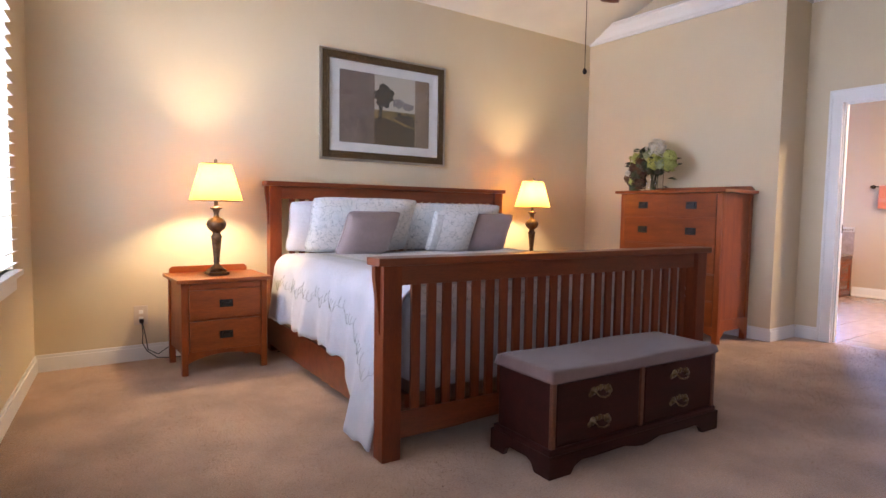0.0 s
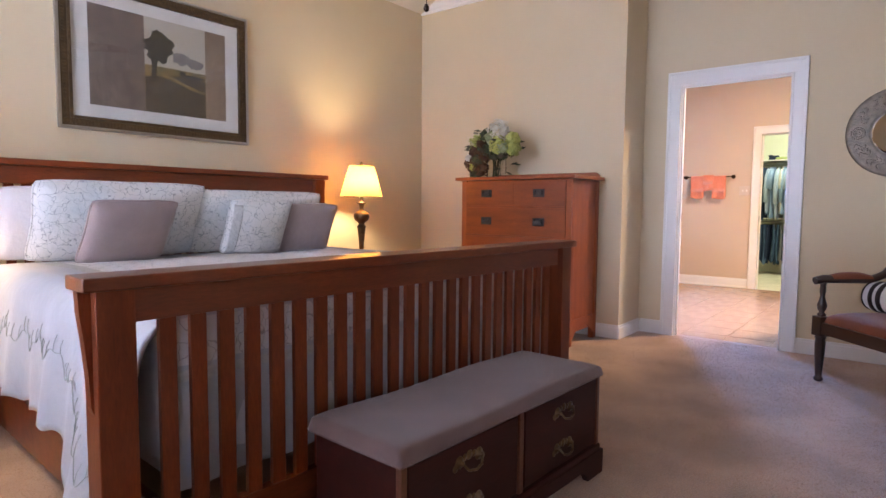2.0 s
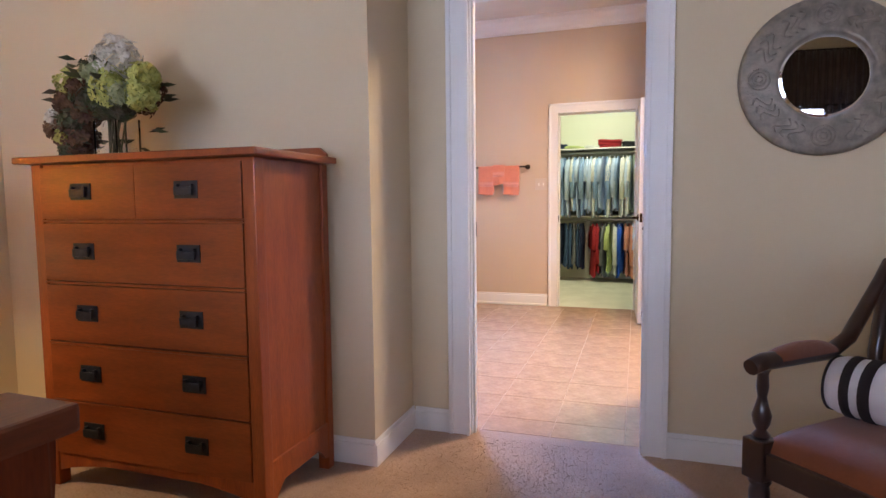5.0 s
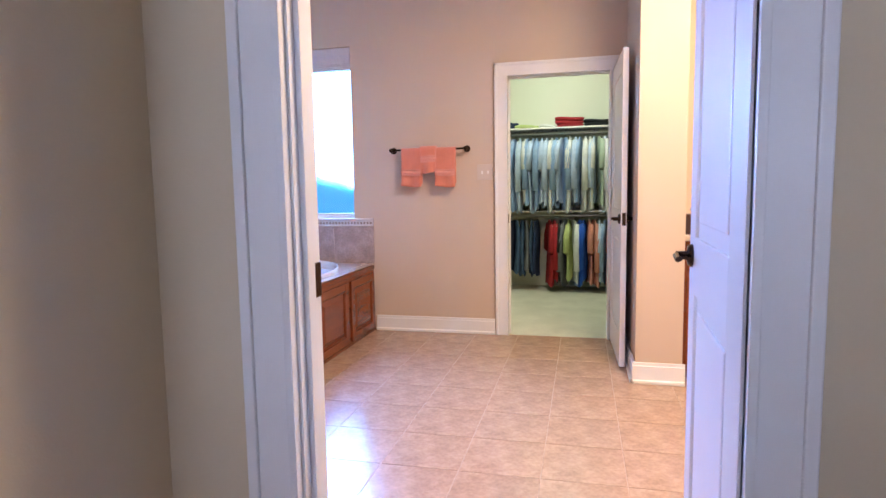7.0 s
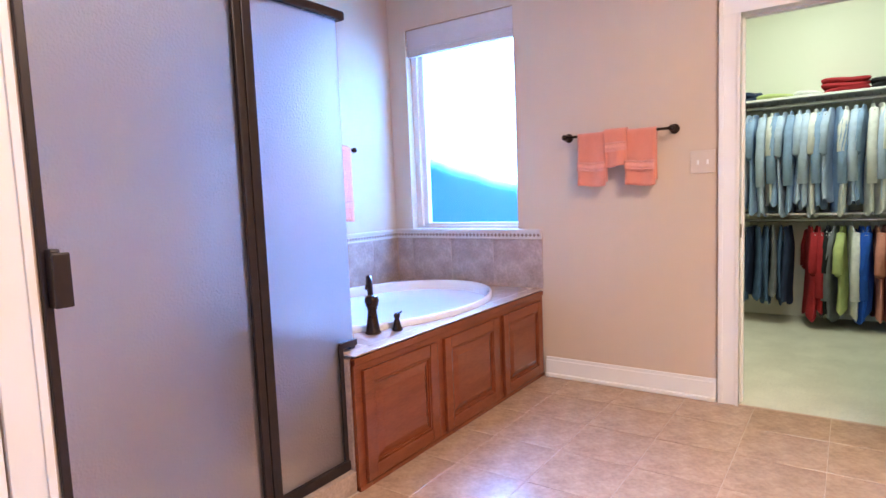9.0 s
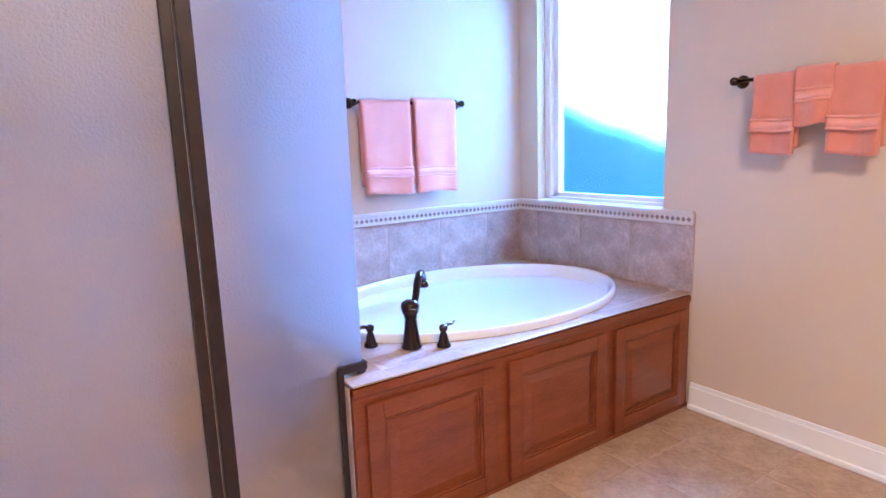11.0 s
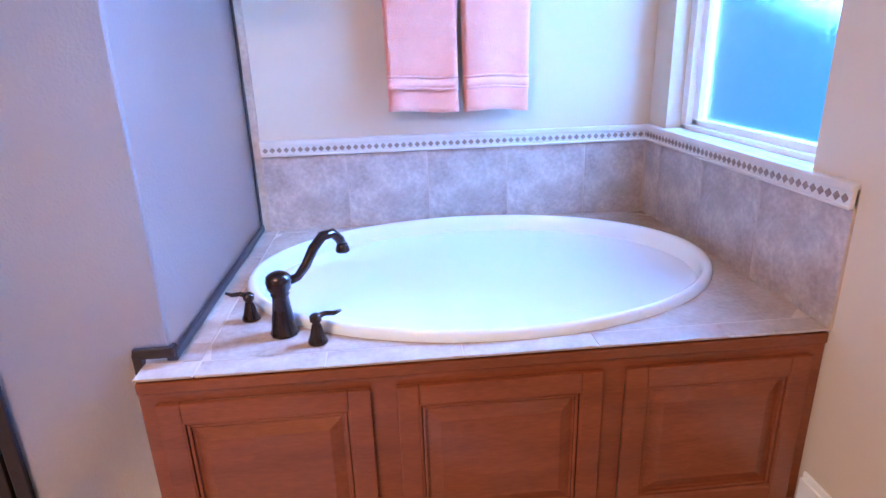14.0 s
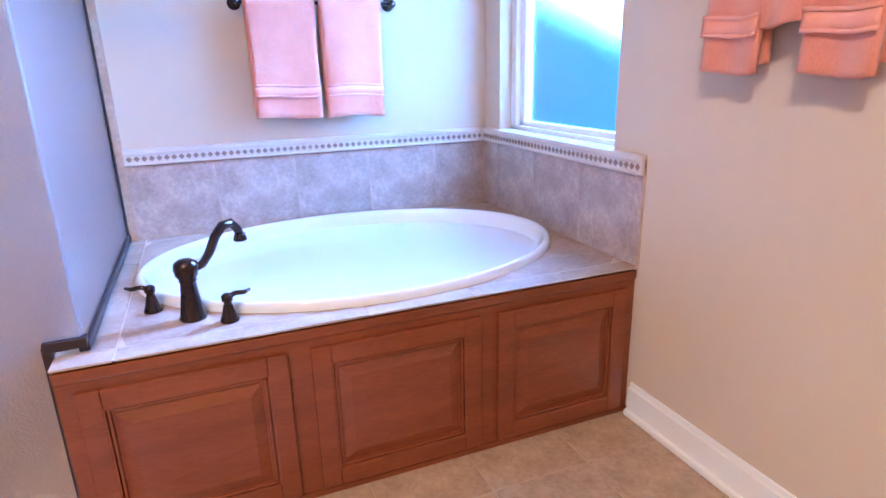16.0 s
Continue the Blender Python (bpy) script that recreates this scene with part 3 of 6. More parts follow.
setting(Shape().box(8.72, -1.5, 0, BX, 1.075, 3.1, 0), "wall_vanity", BATH_WALL, "warm beige wall behind the vanity", "wall")
s = Shape().box(5.548, SHY, 2.06, 6.30, SHY + 0.1, 3.1, 0).box(6.19, SHY, 0, 6.30, BY, 3.1, 0).box(5.548, SHY + 0.06, 0, 6.19, SHY + 0.1, 2.06, 0)
setting(s, "wall_water_closet", BATH_WALL, "warm beige wall beside the shower", "wall")
setting(Shape().box(5.45, -1.62, 3.03, BX + 0.14, 4.65, 3.15, 0), "ceiling_bath", CEILING, "cream painted bathroom ceiling", "ceiling")
s = Shape().box(5.545, -1.5, 0, 5.547, 1.3, 3.06, 0).box(5.545, 2.27, 0, 5.547, SHY, 3.06, 0)
setting(s, "wall_bath_west", BATH_WALL, "warm beige bathroom wall beside the entry", "wall")
crown("trim_crown_bath", "y", BX, 1.34, BY, 3.03, -1)
base("baseboard_bath", BX, 2.33, BX, 3.335, (-0.016, 0), 0.128, shoe=0.014)
base("baseboard_stub", 8.03, 1.06, 8.03, 1.355, (-0.016, 0), 0.128, shoe=0.014)
base("baseboard_stub_side", 8.03, 1.34, BX, 1.34, (0, 0.016), 0.128, shoe=0.014)
casing("trim_closet_door", BX, CY0, CY1, CH, -1, 0.10)
s = Shape().box(BX - 0.002, CY0 - 0.015, 0, BX + 0.142, CY0, CH, 0).box(BX - 0.002, CY1, 0, BX + 0.142, CY1 + 0.015, CH, 0).box(BX - 0.002, CY0 - 0.015, CH, BX + 0.142, CY1 + 0.015, CH + 0.015, 0)
s.box(BX + 0.045, CY1 - 0.012, 0, BX + 0.08, CY1, CH, 0.002).box(BX + 0.045, CY0, CH - 0.012, BX + 0.08, CY1, CH, 0.002)
setting(s, "trim_closet_jamb", TRIM, "white painted closet jamb", "jamb")
tagged(Shape().box(BX + 0.008, CY1 - 0.003, 0.90, BX + 0.04, CY1 + 0.001, 0.97, 0.001).done("strike_plate", BRASS), "brass strike plate on the closet jamb", "strike plate")
panel_door("closet_door", pose(BX - 0.02, CY0 - 0.02, 0, 0, 0, 182), 0.75, 2.02, "white panelled closet door standing open", 0.69, -1)
d = panel_door("water_closet_door", pose(6.185, SHY + 0.028, 0, 0, 0, 180), 0.55, 2.03, "white panelled door, closed, beside the shower", 0.49, -1)
s = Shape().box(6.19, SHY - 0.018, 0, 6.285, SHY, 2.06, 0.003).box(6.265, SHY - 0.027, 0, 6.285, SHY - 0.0, 2.06, 0.003)
setting(s, "trim_water_closet", TRIM, "white painted door casing beside the shower", "casing")

# bath window
s = Shape()
s.box(BX + 0.085, WY0, WZ0, BX + 0.13, WY0 + 0.03, WZ1, 0.003).box(BX + 0.085, WY1 - 0.085, WZ0, BX + 0.13, WY1, WZ1, 0.003)
s.box(BX + 0.085, WY0, WZ0, BX + 0.13, WY1, WZ0 + 0.04, 0.003).box(BX + 0.085, WY0, WZ1 - 0.04, BX + 0.13, WY1, WZ1, 0.003)
s.box(BX + 0.06, WY1 - 0.045, WZ0, BX + 0.09, WY1, WZ1, 0.003).box(BX + 0.06, WY0, WZ0, BX + 0.09, WY1, WZ0 + 0.018, 0.003)
setting(s, "window_1", TRIM, "white window frame with obscure glass above the tub", "window")
g = Shape().box(BX + 0.105, WY0 + 0.02, WZ0 + 0.03, BX + 0.11, WY1 - 0.03, WZ1 - 0.03, 0).done("window_glass", WINDOW_GLASS)
tagged(g, "obscure textured glass pane", "window", kind="structure")
g.visible_shadow = False
s = Shape().box(BX + 0.012, WY0 + 0.004, 2.17, BX + 0.05, WY1 - 0.004, WZ1 - 0.002, 0.004)
for i in range(4):
    s.box(BX + 0.008, WY0 + 0.006, 2.165 + i * 0.014, BX + 0.055, WY1 - 0.006, 2.175 + i * 0.014, 0.003)
tagged(s.done("pleated_blind", LINEN), "white pleated blind gathered at the top of the bath window", "blind")


def outside():
    """Sky above a blue-shaded slope, seen blurred through obscure glass."""
    m = bpy.data.materials.new("garden_outside")
    m.use_nodes = True
    nt = m.node_tree
    b = nt.nodes["Principled BSDF"]
    tc, sp = nt.nodes.new("ShaderNodeTexCoord"), nt.nodes.new("ShaderNodeSeparateXYZ")
    nt.links.new(tc.outputs["Object"], sp.inputs[0])
    ma = nt.nodes.new("ShaderNodeMath")
    ma.operation = "MULTIPLY_ADD"
    ma.inputs[1].default_value = -0.33
    nt.links.new(sp.outputs["Y"], ma.inputs[0])
    nt.links.new(sp.outputs["Z"], ma.inputs[2])
    ns = nt.nodes.new("ShaderNodeTexNoise")
    ns.inputs["Scale"].default_value = 3
    nt.links.new(tc.outputs["Object"], ns.inputs["Vector"])
    mb = nt.nodes.new("ShaderNodeMath")
    mb.operation = "MULTIPLY_ADD"
    mb.inputs[1].default_value = 0.12
    nt.links.new(ns.outputs["Fac"], mb.inputs[0])
    nt.links.new(ma.outputs[0], mb.inputs[2])
    mr = nt.nodes.new("ShaderNodeMapRange")
    mr.inputs[1].default_value, mr.inputs[2].default_value = SLOPE - 0.09, SLOPE + 0.06
    nt.links.new(mb.outputs[0], mr.inputs[0])
    ramp = nt.nodes.new("ShaderNodeValToRGB")
    ramp.color_ramp.elements[0].color, ramp.color_ramp.elements[1].color = (0.05, 0.30, 0.74, 1), (13, 38, 92, 1)
    e = ramp.color_ramp.elements.new(0.4)
    e.color = (0.06, 0.80, 1.7, 1)
    nt.links.new(mr.outputs[0], ramp.inputs[0])
    b.inputs["Base Color"].default_value = (0, 0, 0, 1)
    nt.links.new(ramp.outputs[0], b.inputs["Emission Color"])
    b.inputs["Emission Strength"].default_value = 1.0
    return m


SLOPE = 0.05
tagged(Shape().box(9.75, 3.0, 0.0, 9.77, 6.2, 3.6, 0).done("backdrop_east", outside()), "bright sky above a shaded slope outside the bath window", "backdrop", kind="structure")

# ---- bathtub, deck and tiles ----
TX0, TY0, DZ = 7.33, 3.345, 0.565
tub = thing("bathtub", pose(8.25, 3.948, 0), "glossy white oval drop-in bathtub", "bathtub")
A, B = 0.775, 0.542
prof = [(1.0, DZ - 0.03), (1.0, DZ + 0.012), (0.995, DZ + 0.024), (0.985, DZ + 0.031), (0.972, DZ + 0.032), (0.96, DZ + 0.026), (0.95, DZ + 0.010), (0.937, DZ - 0.03), (0.912, DZ - 0.10), (0.885, DZ - 0.17), (0.86, DZ - 0.20), (0.81, DZ - 0.212), (0.78, DZ - 0.225), (0.75, DZ - 0.29), (0.70, DZ - 0.36), (0.60, DZ - 0.39), (0.4, DZ - 0.40), (0.01, DZ - 0.405)]
s = Shape()
s.lathe([(A * r, z) for r, z in prof], 96, squash=B / A)
s.done("basin", PORCELAIN, tub)
Shape().lathe([(0.03, 0), (0.03, 0.005), (0.0, 0.008)], 18, at=(-0.42, 0, 0.162)).done("drain", BRONZE, tub)
Shape().lathe([(0.035, 0), (0.035, 0.008), (0.0, 0.012)], 18, at=(-0.69, 0, 0.45), m=pose(0, 0, 0, 0, 80, 0)).done("overflow_plate", BRONZE, tub)

cab = thing("tub_cabinet", pose(0, 0, 0), "red-brown raised-panel wooden front of the tub surround", "cabinet")
Shape().box(TX0 + 0.002, TY0 + 0.012, 0.0, BX - 0.002, TY0 + 0.03, DZ - 0.02, 0.001).box(TX0 + 0.002, TY0 + 0.004, DZ - 0.045, BX - 0.002, TY0 + 0.03, DZ - 0.014, 0.004).box(TX0 + 0.002, TY0 + 0.006, 0.0, BX - 0.002, TY0 + 0.03, 0.02, 0.002).done("face", CABINET, cab)


def raised_panel(parent, x0, x1, z0, z1, y, mat):
    """A framed cabinet door facing -y with a raised field."""
    f = Shape()
    w = 0.056
    f.box(x0, y - 0.019, z0, x0 + w, y, z1, 0.004).box(x1 - w, y - 0.019, z0, x1, y, z1, 0.004)
    f.box(x0 + w, y - 0.0185, z0, x1 - w, y, z0 + w, 0.004).box(x0 + w, y - 0.0185, z1 - w, x1 - w, y, z1, 0.004)
    f.box(x0 + w, y - 0.004, z0 + w, x1 - w, y, z1 - w, 0)
    for e in (0.010, 0.020):
        k, g = w - 0.006 + e, y - 0.021 + e * 0.35
        f.box(x0 + k - 0.008, g, z0 + k - 0.008, x0 + k, y, z1 - k + 0.008, 0.003).box(x1 - k, g, z0 + k - 0.008, x1 - k + 0.008, y, z1 - k + 0.008, 0.003)
        f.box(x0 + k, g + 0.0004, z0 + k - 0.008, x1 - k, y, z0 + k, 0.003).box(x0 + k, g + 0.0004, z1 - k, x1 - k, y, z1 - k + 0.008, 0.003)
    ins, r = w + 0.020, 0.032
    a = [f.bm.verts.new((x, y - 0.004, z)) for x, z in ((x0 + ins, z0 + ins), (x1 - ins, z0 + ins), (x1 - ins, z1 - ins), (x0 + ins, z1 - ins))]
    b = [f.bm.verts.new((x, y - 0.017, z)) for x, z in ((x0 + ins + r, z0 + ins + r), (x1 - ins - r, z0 + ins + r), (x1 - ins - r, z1 - ins - r), (x0 + ins + r, z1 - ins - r))]
    for i in range(4):
        f.bm.faces.new((a[i], a[(i + 1) % 4], b[(i + 1) % 4], b[i]))
    f.bm.faces.new(b)
    return f.done("door", mat, parent)


for x0, x1 in ((7.372, 7.882), (7.945, 8.470), (8.530, 9.028)):
    raised_panel(cab, x0, x1, 0.03, 0.494, TY0 + 0.012, CABINET)

s = Shape().box(TX0, TY0 + 0.035, 0, TX0 + 0.06, BY, DZ - 0.02, 0.002)
setting(s, "trim_tub_end", WALL_TILE, "mottled tile end of the tub surround", "tile")
s = Shape()
hole_n = 48
ring = [s.bm.verts.new((8.25 + 0.755 * math.cos(2 * math.pi * i / hole_n), 3.948 + 0.528 * math.sin(2 * math.pi * i / hole_n), DZ - 0.0015)) for i in range(hole_n)]
x0, x1, y0, y1 = TX0, BX, TY0, BY
outer = []
for i in range(hole_n):
    c, q = math.cos(2 * math.pi * i / hole_n), math.sin(2 * math.pi * i / hole_n)
    k = min(((x1 - 8.25) if c > 0 else (x0 - 8.25)) / c if abs(c) > 1e-6 else 9, ((y1 - 3.948) if q > 0 else (y0 - 3.948)) / q if abs(q) > 1e-6 else 9)
    outer.append(s.bm.verts.new((8.25 + k * c, 3.948 + k * q, DZ - 0.0015)))
for i in range(hole_n):
    j = (i + 1) % hole_n
    s.bm.faces.new((ring[i], ring[j], outer[j], outer[i]))
deck = setting(s, "trim_tub_deck", GROUT, "tan tiled deck round the bathtub", "deck")

# tiled splash and its diamond border
splash_n = setting(Shape().box(7.44, BY - 0.008, DZ, BX, BY, 0.93, 0), "trim_splash_north", GROUT, "mottled taupe tile splash above the tub", "tile")
splash_e = setting(Shape().box(BX - 0.008, TY0, DZ, BX, BY, 0.93, 0), "trim_splash_east", GROUT, "mottled taupe tile splash under the window", "tile")
s = Shape().box(7.44, BY - 0.020, 0.886, BX, BY, 0.93, 0.002).box(7.44, BY - 0.028, 0.924, BX, BY, 0.945, 0.005).box(7.44, BY - 0.025, 0.880, BX, BY, 0.889, 0.004)
s.box(BX - 0.020, TY0, 0.886, BX, BY, 0.93, 0.002).box(BX - 0.028, TY0, 0.924, BX, BY, 0.945, 0.005).box(BX - 0.025, TY0, 0.880, BX, BY, 0.889, 0.004)
s.box(BX - 0.004, WY0 + 0.001, 0.925, BX + 0.087, WY1 - 0.001, 0.946, 0.003)
setting(s, "trim_splash_border", BORDER, "cream border tile with pencil edges", "border")
s = Shape()
for i in range(57):
    x = 7.46 + i * 0.028
    s.box(x - 0.0085, BY - 0.0225, 0.902, x + 0.0085, BY - 0.019, 0.919, 0.001, pose(0, 0, 0, 0, 45, 0), (x, BY - 0.02, 0.9105))
for i in range(42):
    y = TY0 + 0.02 + i * 0.028
    s.box(BX - 0.0225, y - 0.0085, 0.902, BX - 0.019, y + 0.0085, 0.919, 0.001, pose(0, 0, 0, 45, 0, 0), (BX - 0.02, y, 0.9105))
for v in s.bm.verts:
    v.co.z -= 0.0045
setting(s, "trim_splash_diamonds", DIAMOND, "small brown diamond inlays in the border", "border")

# faucet
fa = thing("tub_faucet", pose(7.655, 3.535, DZ + 0.002, 0, 0, 45), "dark oil-rubbed bronze tub spout on the deck", "faucet")
s = Shape().lathe([(0.038, 0), (0.038, 0.006), (0.034, 0.012), (0.025, 0.07), (0.021, 0.11), (0.026, 0.114), (0.022, 0.118), (0.030, 0.128), (0.034, 0.15), (0.031, 0.166), (0.018, 0.174), (0.0, 0.176)], 10)
s.done("body", BRONZE, fa)
Shape().tube([(0.02, 0, 0.140), (0.06, 0, 0.142), (0.09, 0, 0.165), (0.12, 0, 0.205), (0.155, 0, 0.232), (0.19, 0, 0.232), (0.215, 0, 0.208), (0.222, 0, 0.19)], [0.013, 0.012, 0.0135, 0.0145, 0.0145, 0.014, 0.0135, 0.014], 12).lathe([(0.015, 0.192), (0.017, 0.186), (0.021, 0.172), (0.019, 0.168), (0.0, 0.168)], 16, at=(0.223, 0, 0)).done("spout", BRONZE, fa)


def faucet_handle(x, y, turn):
    h = thing("lever_valve", pose(x, y, DZ + 0.002, 0, 0, turn), "dark bronze lever valve on the tub deck", "valve", "tub faucet handles")
    Shape().lathe([(0.026, 0), (0.026, 0.006), (0.020, 0.018), (0.012, 0.05), (0.010, 0.056), (0.015, 0.060), (0.016, 0.074), (0.010, 0.08), (0.0, 0.082)], 14).done("base", BRONZE, h)
    Shape().tube([(0, 0, 0.07), (0.025, 0, 0.076), (0.05, 0, 0.071), (0.068, 0, 0.076)], [0.008, 0.007, 0.0065, 0.004], 8).done("lever", BRONZE, h)


faucet_handle(7.545, 3.64, 165)
faucet_handle(7.75, 3.47, 20)


def towel_bar(name, a, b, out, z):
    """A rod between two posts on a wall; out is the unit vector into the room."""
    a, b, out = Vector((*a, z)), Vector((*b, z)), Vector((*out, 0))
    t = thing(name, Matrix.Translation((a + b) / 2), "dark bronze towel bar on the wall", "towel bar")
    c = (a + b) / 2
    d = (b - a).normalized()
    Shape().tube([a - c + out * 0.065 - d * 0.012, b - c + out * 0.065 + d * 0.012], 0.008).done("rod", BRONZE, t)
    for e in (a, b):
        q = out.to_track_quat("Z", "Y").to_matrix().to_4x4()
        Shape().lathe([(0.027, 0), (0.027, 0.006), (0.016, 0.014), (0.010, 0.024), (0.011, 0.05), (0.017, 0.056), (0.017, 0.074), (0.009, 0.082), (0, 0.083)], 18, at=e - c, m=q).done("post", BRONZE, t)


towel_bar("towel_bar", (7.935, BY), (8.585, BY), (0, -1), 1.502)
towel_bar("towel_bar", (BX, 3.155), (BX, 2.545), (-1, 0), 1.492)


def towel(at, width, front, back, label, thick=0.012, seed=0):
    """Folded over a rod that lies along local x at the origin; hangs down on both sides of y."""
    rnd = random.Random(seed)
    ph = rnd.random() * 6
    r = 0.016
    total = front + back + math.pi * r

    def f(u, v):
        w = u * total
        x = (v - 0.5) * width
        if w < front:
            k = 1 - w / front
            y, z = -r, -(front - w)
        elif w < front + math.pi * r:
            a = (w - front) / r
            k = 0
            y, z = -r * math.cos(a), r * math.sin(a)
        else:
            k = (w - front - math.pi * r) / back
            y, z = r, -(w - front - math.pi * r)
        y += -0.010 * k * (0.6 + math.sin(v * 7 + ph)) if w < front else 0.004 * k
        x *= 1 - 0.04 * math.sin(k * 2.2) + 0.01 * k * math.sin(ph)
        z += 0.006 * k * math.sin(v * 5 + ph)
        return (x, y, z)

    t = thing("towel", at, label, "towel", "coral towels")
    Shape().sheet(f, 44, 14).done("cloth", CORAL, t, solid=thick)
    s2 = Shape()
    for z in (0.085, 0.128):
        s2.sheet(lambda u, v: (Vector(f((z + 0.010 * u) / total, v)) + Vector((0, -0.014, 0)))[:], 1, 14)
    s2.sheet(lambda u, v: (Vector(f((0.092 + 0.034 * u) / total, v)) + Vector((0, -0.0125, 0)))[:], 2, 14)
    s2.done("woven_band", TOWEL_BAND, t, solid=0.002)
    return t


TOWEL_BAND = material("coral_woven_band", (0.78, 0.33, 0.24), 0.7, second=(0.74, 0.29, 0.20), scale=20, bump=0.2, bump_scale=300)
towel(pose(8.105, BY - 0.065, 1.502), 0.285, 0.46, 0.42, "thick coral terry bath towel folded over a bar", seed=1)
towel(pose(8.395, BY - 0.065, 1.502), 0.265, 0.465, 0.42, "thick coral terry bath towel folded over a bar", seed=2)
for y, w, hh, sd in ((2.985, 0.17, 0.292, 3), (2.708, 0.17, 0.297, 4)):
    towel(pose(BX - 0.065, y, 1.492, 0, 0, -90), w, hh, 0.27, "coral terry hand towel folded over a bar", 0.014, sd)
towel(pose(BX - 0.068, 2.845, 1.494, 0, 0, -90), 0.13, 0.19, 0.14, "small coral washcloth folded over a bar", 0.01, 5)

s = Shape().box(BX - 0.008, 2.34, 1.245, BX, 2.465, 1.365, 0.003)
sw = thing("light_switch", pose(0, 0, 0), "ivory double light switch plate on the wall", "light switch")
s.done("plate", PLASTIC, sw)
for y in (2.377, 2.425):
    Shape().box(BX - 0.016, y - 0.005, 1.29, BX - 0.006, y + 0.005, 1.315, 0.002).done("toggle", TRIM, sw)

# ---- shower ----
sh = thing("shower_enclosure", pose(0, 0, 0), "framed shower of pebbled glass with dark metal edges", "shower")
SX0, SX1, STOP = 6.30, 7.40, 1.918
f = Shape()
f.box(SX0, SHY - 0.022, 0.085, SX1, SHY + 0.022, 0.125, 0.004)
f.box(SX0, SHY - 0.02, STOP - 0.035, SX1 + 0.035, SHY + 0.025, STOP, 0.008)
f.box(SX0, SHY - 0.016, 0.1, SX0 + 0.022, SHY + 0.016, STOP, 0.003)
f.box(6.915, SHY - 0.02, 0.1, 6.945, SHY + 0.02, STOP, 0.004).box(6.952, SHY - 0.016, 0.1, 6.99, SHY + 0.018, STOP, 0.004)
f.box(SX1 - 0.088, SHY - 0.014, 0.1, SX1 - 0.068, SHY + 0.014, 0.60, 0.003)
f.box(SX1 - 0.085, SHY - 0.016, 0.585, SX1 + 0.012, SHY + 0.016, 0.612, 0.004)
f.box(SX1 - 0.012, SHY, DZ + 0.004, SX1 + 0.014, BY, DZ + 0.03, 0.003)
f.box(SX1 - 0.010, BY - 0.03, DZ, SX1 + 0.010, BY - 0.002, STOP, 0.003)
f.done("frame", SHOWER_METAL, sh)
Shape().box(SX0 + 0.022, SHY - 0.003, 0.125, 6.915, SHY + 0.003, STOP - 0.035, 0).done("door_glass", SHOWER_GLASS, sh)
Shape().box(6.99, SHY - 0.003, 0.6, SX1 - 0.002, SHY + 0.003, STOP - 0.035, 0).box(6.99, SHY - 0.003, 0.125, SX1 - 0.085, SHY + 0.003, 0.6, 0).done("fixed_glass", SHOWER_GLASS, sh)
Shape().box(SX1 - 0.003, SHY + 0.004, DZ + 0.03, SX1 + 0.003, BY - 0.03, STOP, 0).done("side_glass", SHOWER_GLASS, sh)
Shape().box(SX0 + 0.012, SHY - 0.05, 0.94, SX0 + 0.035, SHY - 0.004, 1.09, 0.006).box(SX0 + 0.012, SHY - 0.055, 0.94, SX0 + 0.055, SHY - 0.044, 1.08, 0.005).done("handle", SHOWER_METAL, sh)
for o in sh.children:
    if "glass" in o.name:
        o.visible_shadow = False
setting(Shape().box(6.30, SHY - 0.05, 0, TX0, SHY + 0.06, 0.085, 0.003).box(6.30, SHY + 0.06, 0, 7.385, BY, 0.03, 0), "trim_shower_curb", WALL_TILE, "tan tiled shower curb", "curb")
s = Shape().box(6.30, BY - 0.01, 0.03, 7.44, BY, 2.1, 0).box(6.30, SHY + 0.05, 0.03, 6.31, BY - 0.01, 2.1, 0)
setting(s, "trim_shower_tile", SHOWER_TILE, "mottled tan tile lining the shower", "tile")

# ---- vanity ----
va = thing("vanity", pose(0, 0, 0), "reddish wooden bathroom vanity with a pale stone top", "vanity")
Shape().box(8.12, -1.2, 0.09, 8.715, 1.07, 0.845, 0.002).box(8.19, -1.2, 0, 8.715, 1.07, 0.09, 0).done("body", CABINET, va)
for y0, y1 in ((0.62, 1.05), (0.15, 0.58), (-0.32, 0.11)):
    for z0, z1 in ((0.12, 0.64), (0.67, 0.825)):
        o = raised_panel(va, -y1, -y0, z0, z1, 0, CABINET)
        o.matrix_basis = pose(8.12, 0, 0, 0, 0, -90)
Shape().box(8.095, -1.2, 0.845, 8.72, 1.073, 0.88, 0.008).done("counter", STONE_TOP, va)
Shape().box(8.705, -1.2, 0.88, 8.72, 1.073, 0.985, 0.003).box(8.16, 1.06, 0.88, 8.705, 1.074, 0.985, 0.003).done("backsplash", BRICKY, va)
mi = thing("vanity_mirror", pose(8.70, 0.25, 1.02), "large mirror in a carved dark gilded frame", "mirror")
q = Shape().box(-0.03, -0.46, 0, 0.018, -0.36, 1.06, 0.012).box(-0.03, 0.36, 0, 0.018, 0.46, 1.06, 0.012).box(-0.03, -0.36, 0, 0.018, 0.36, 0.1, 0.012).box(-0.03, -0.36, 0.96, 0.018, 0.36, 1.06, 0.012)
for i in range(27):
    q.box(-0.036, 0.392, 0.03 + i * 0.038, -0.026, 0.428, 0.052 + i * 0.038, 0.004)
q.done("frame", GOLDWOOD, mi)
Shape().box(0.0, -0.36, 0.1, 0.006, 0.36, 0.96, 0).done("glass", MIRROR, mi)
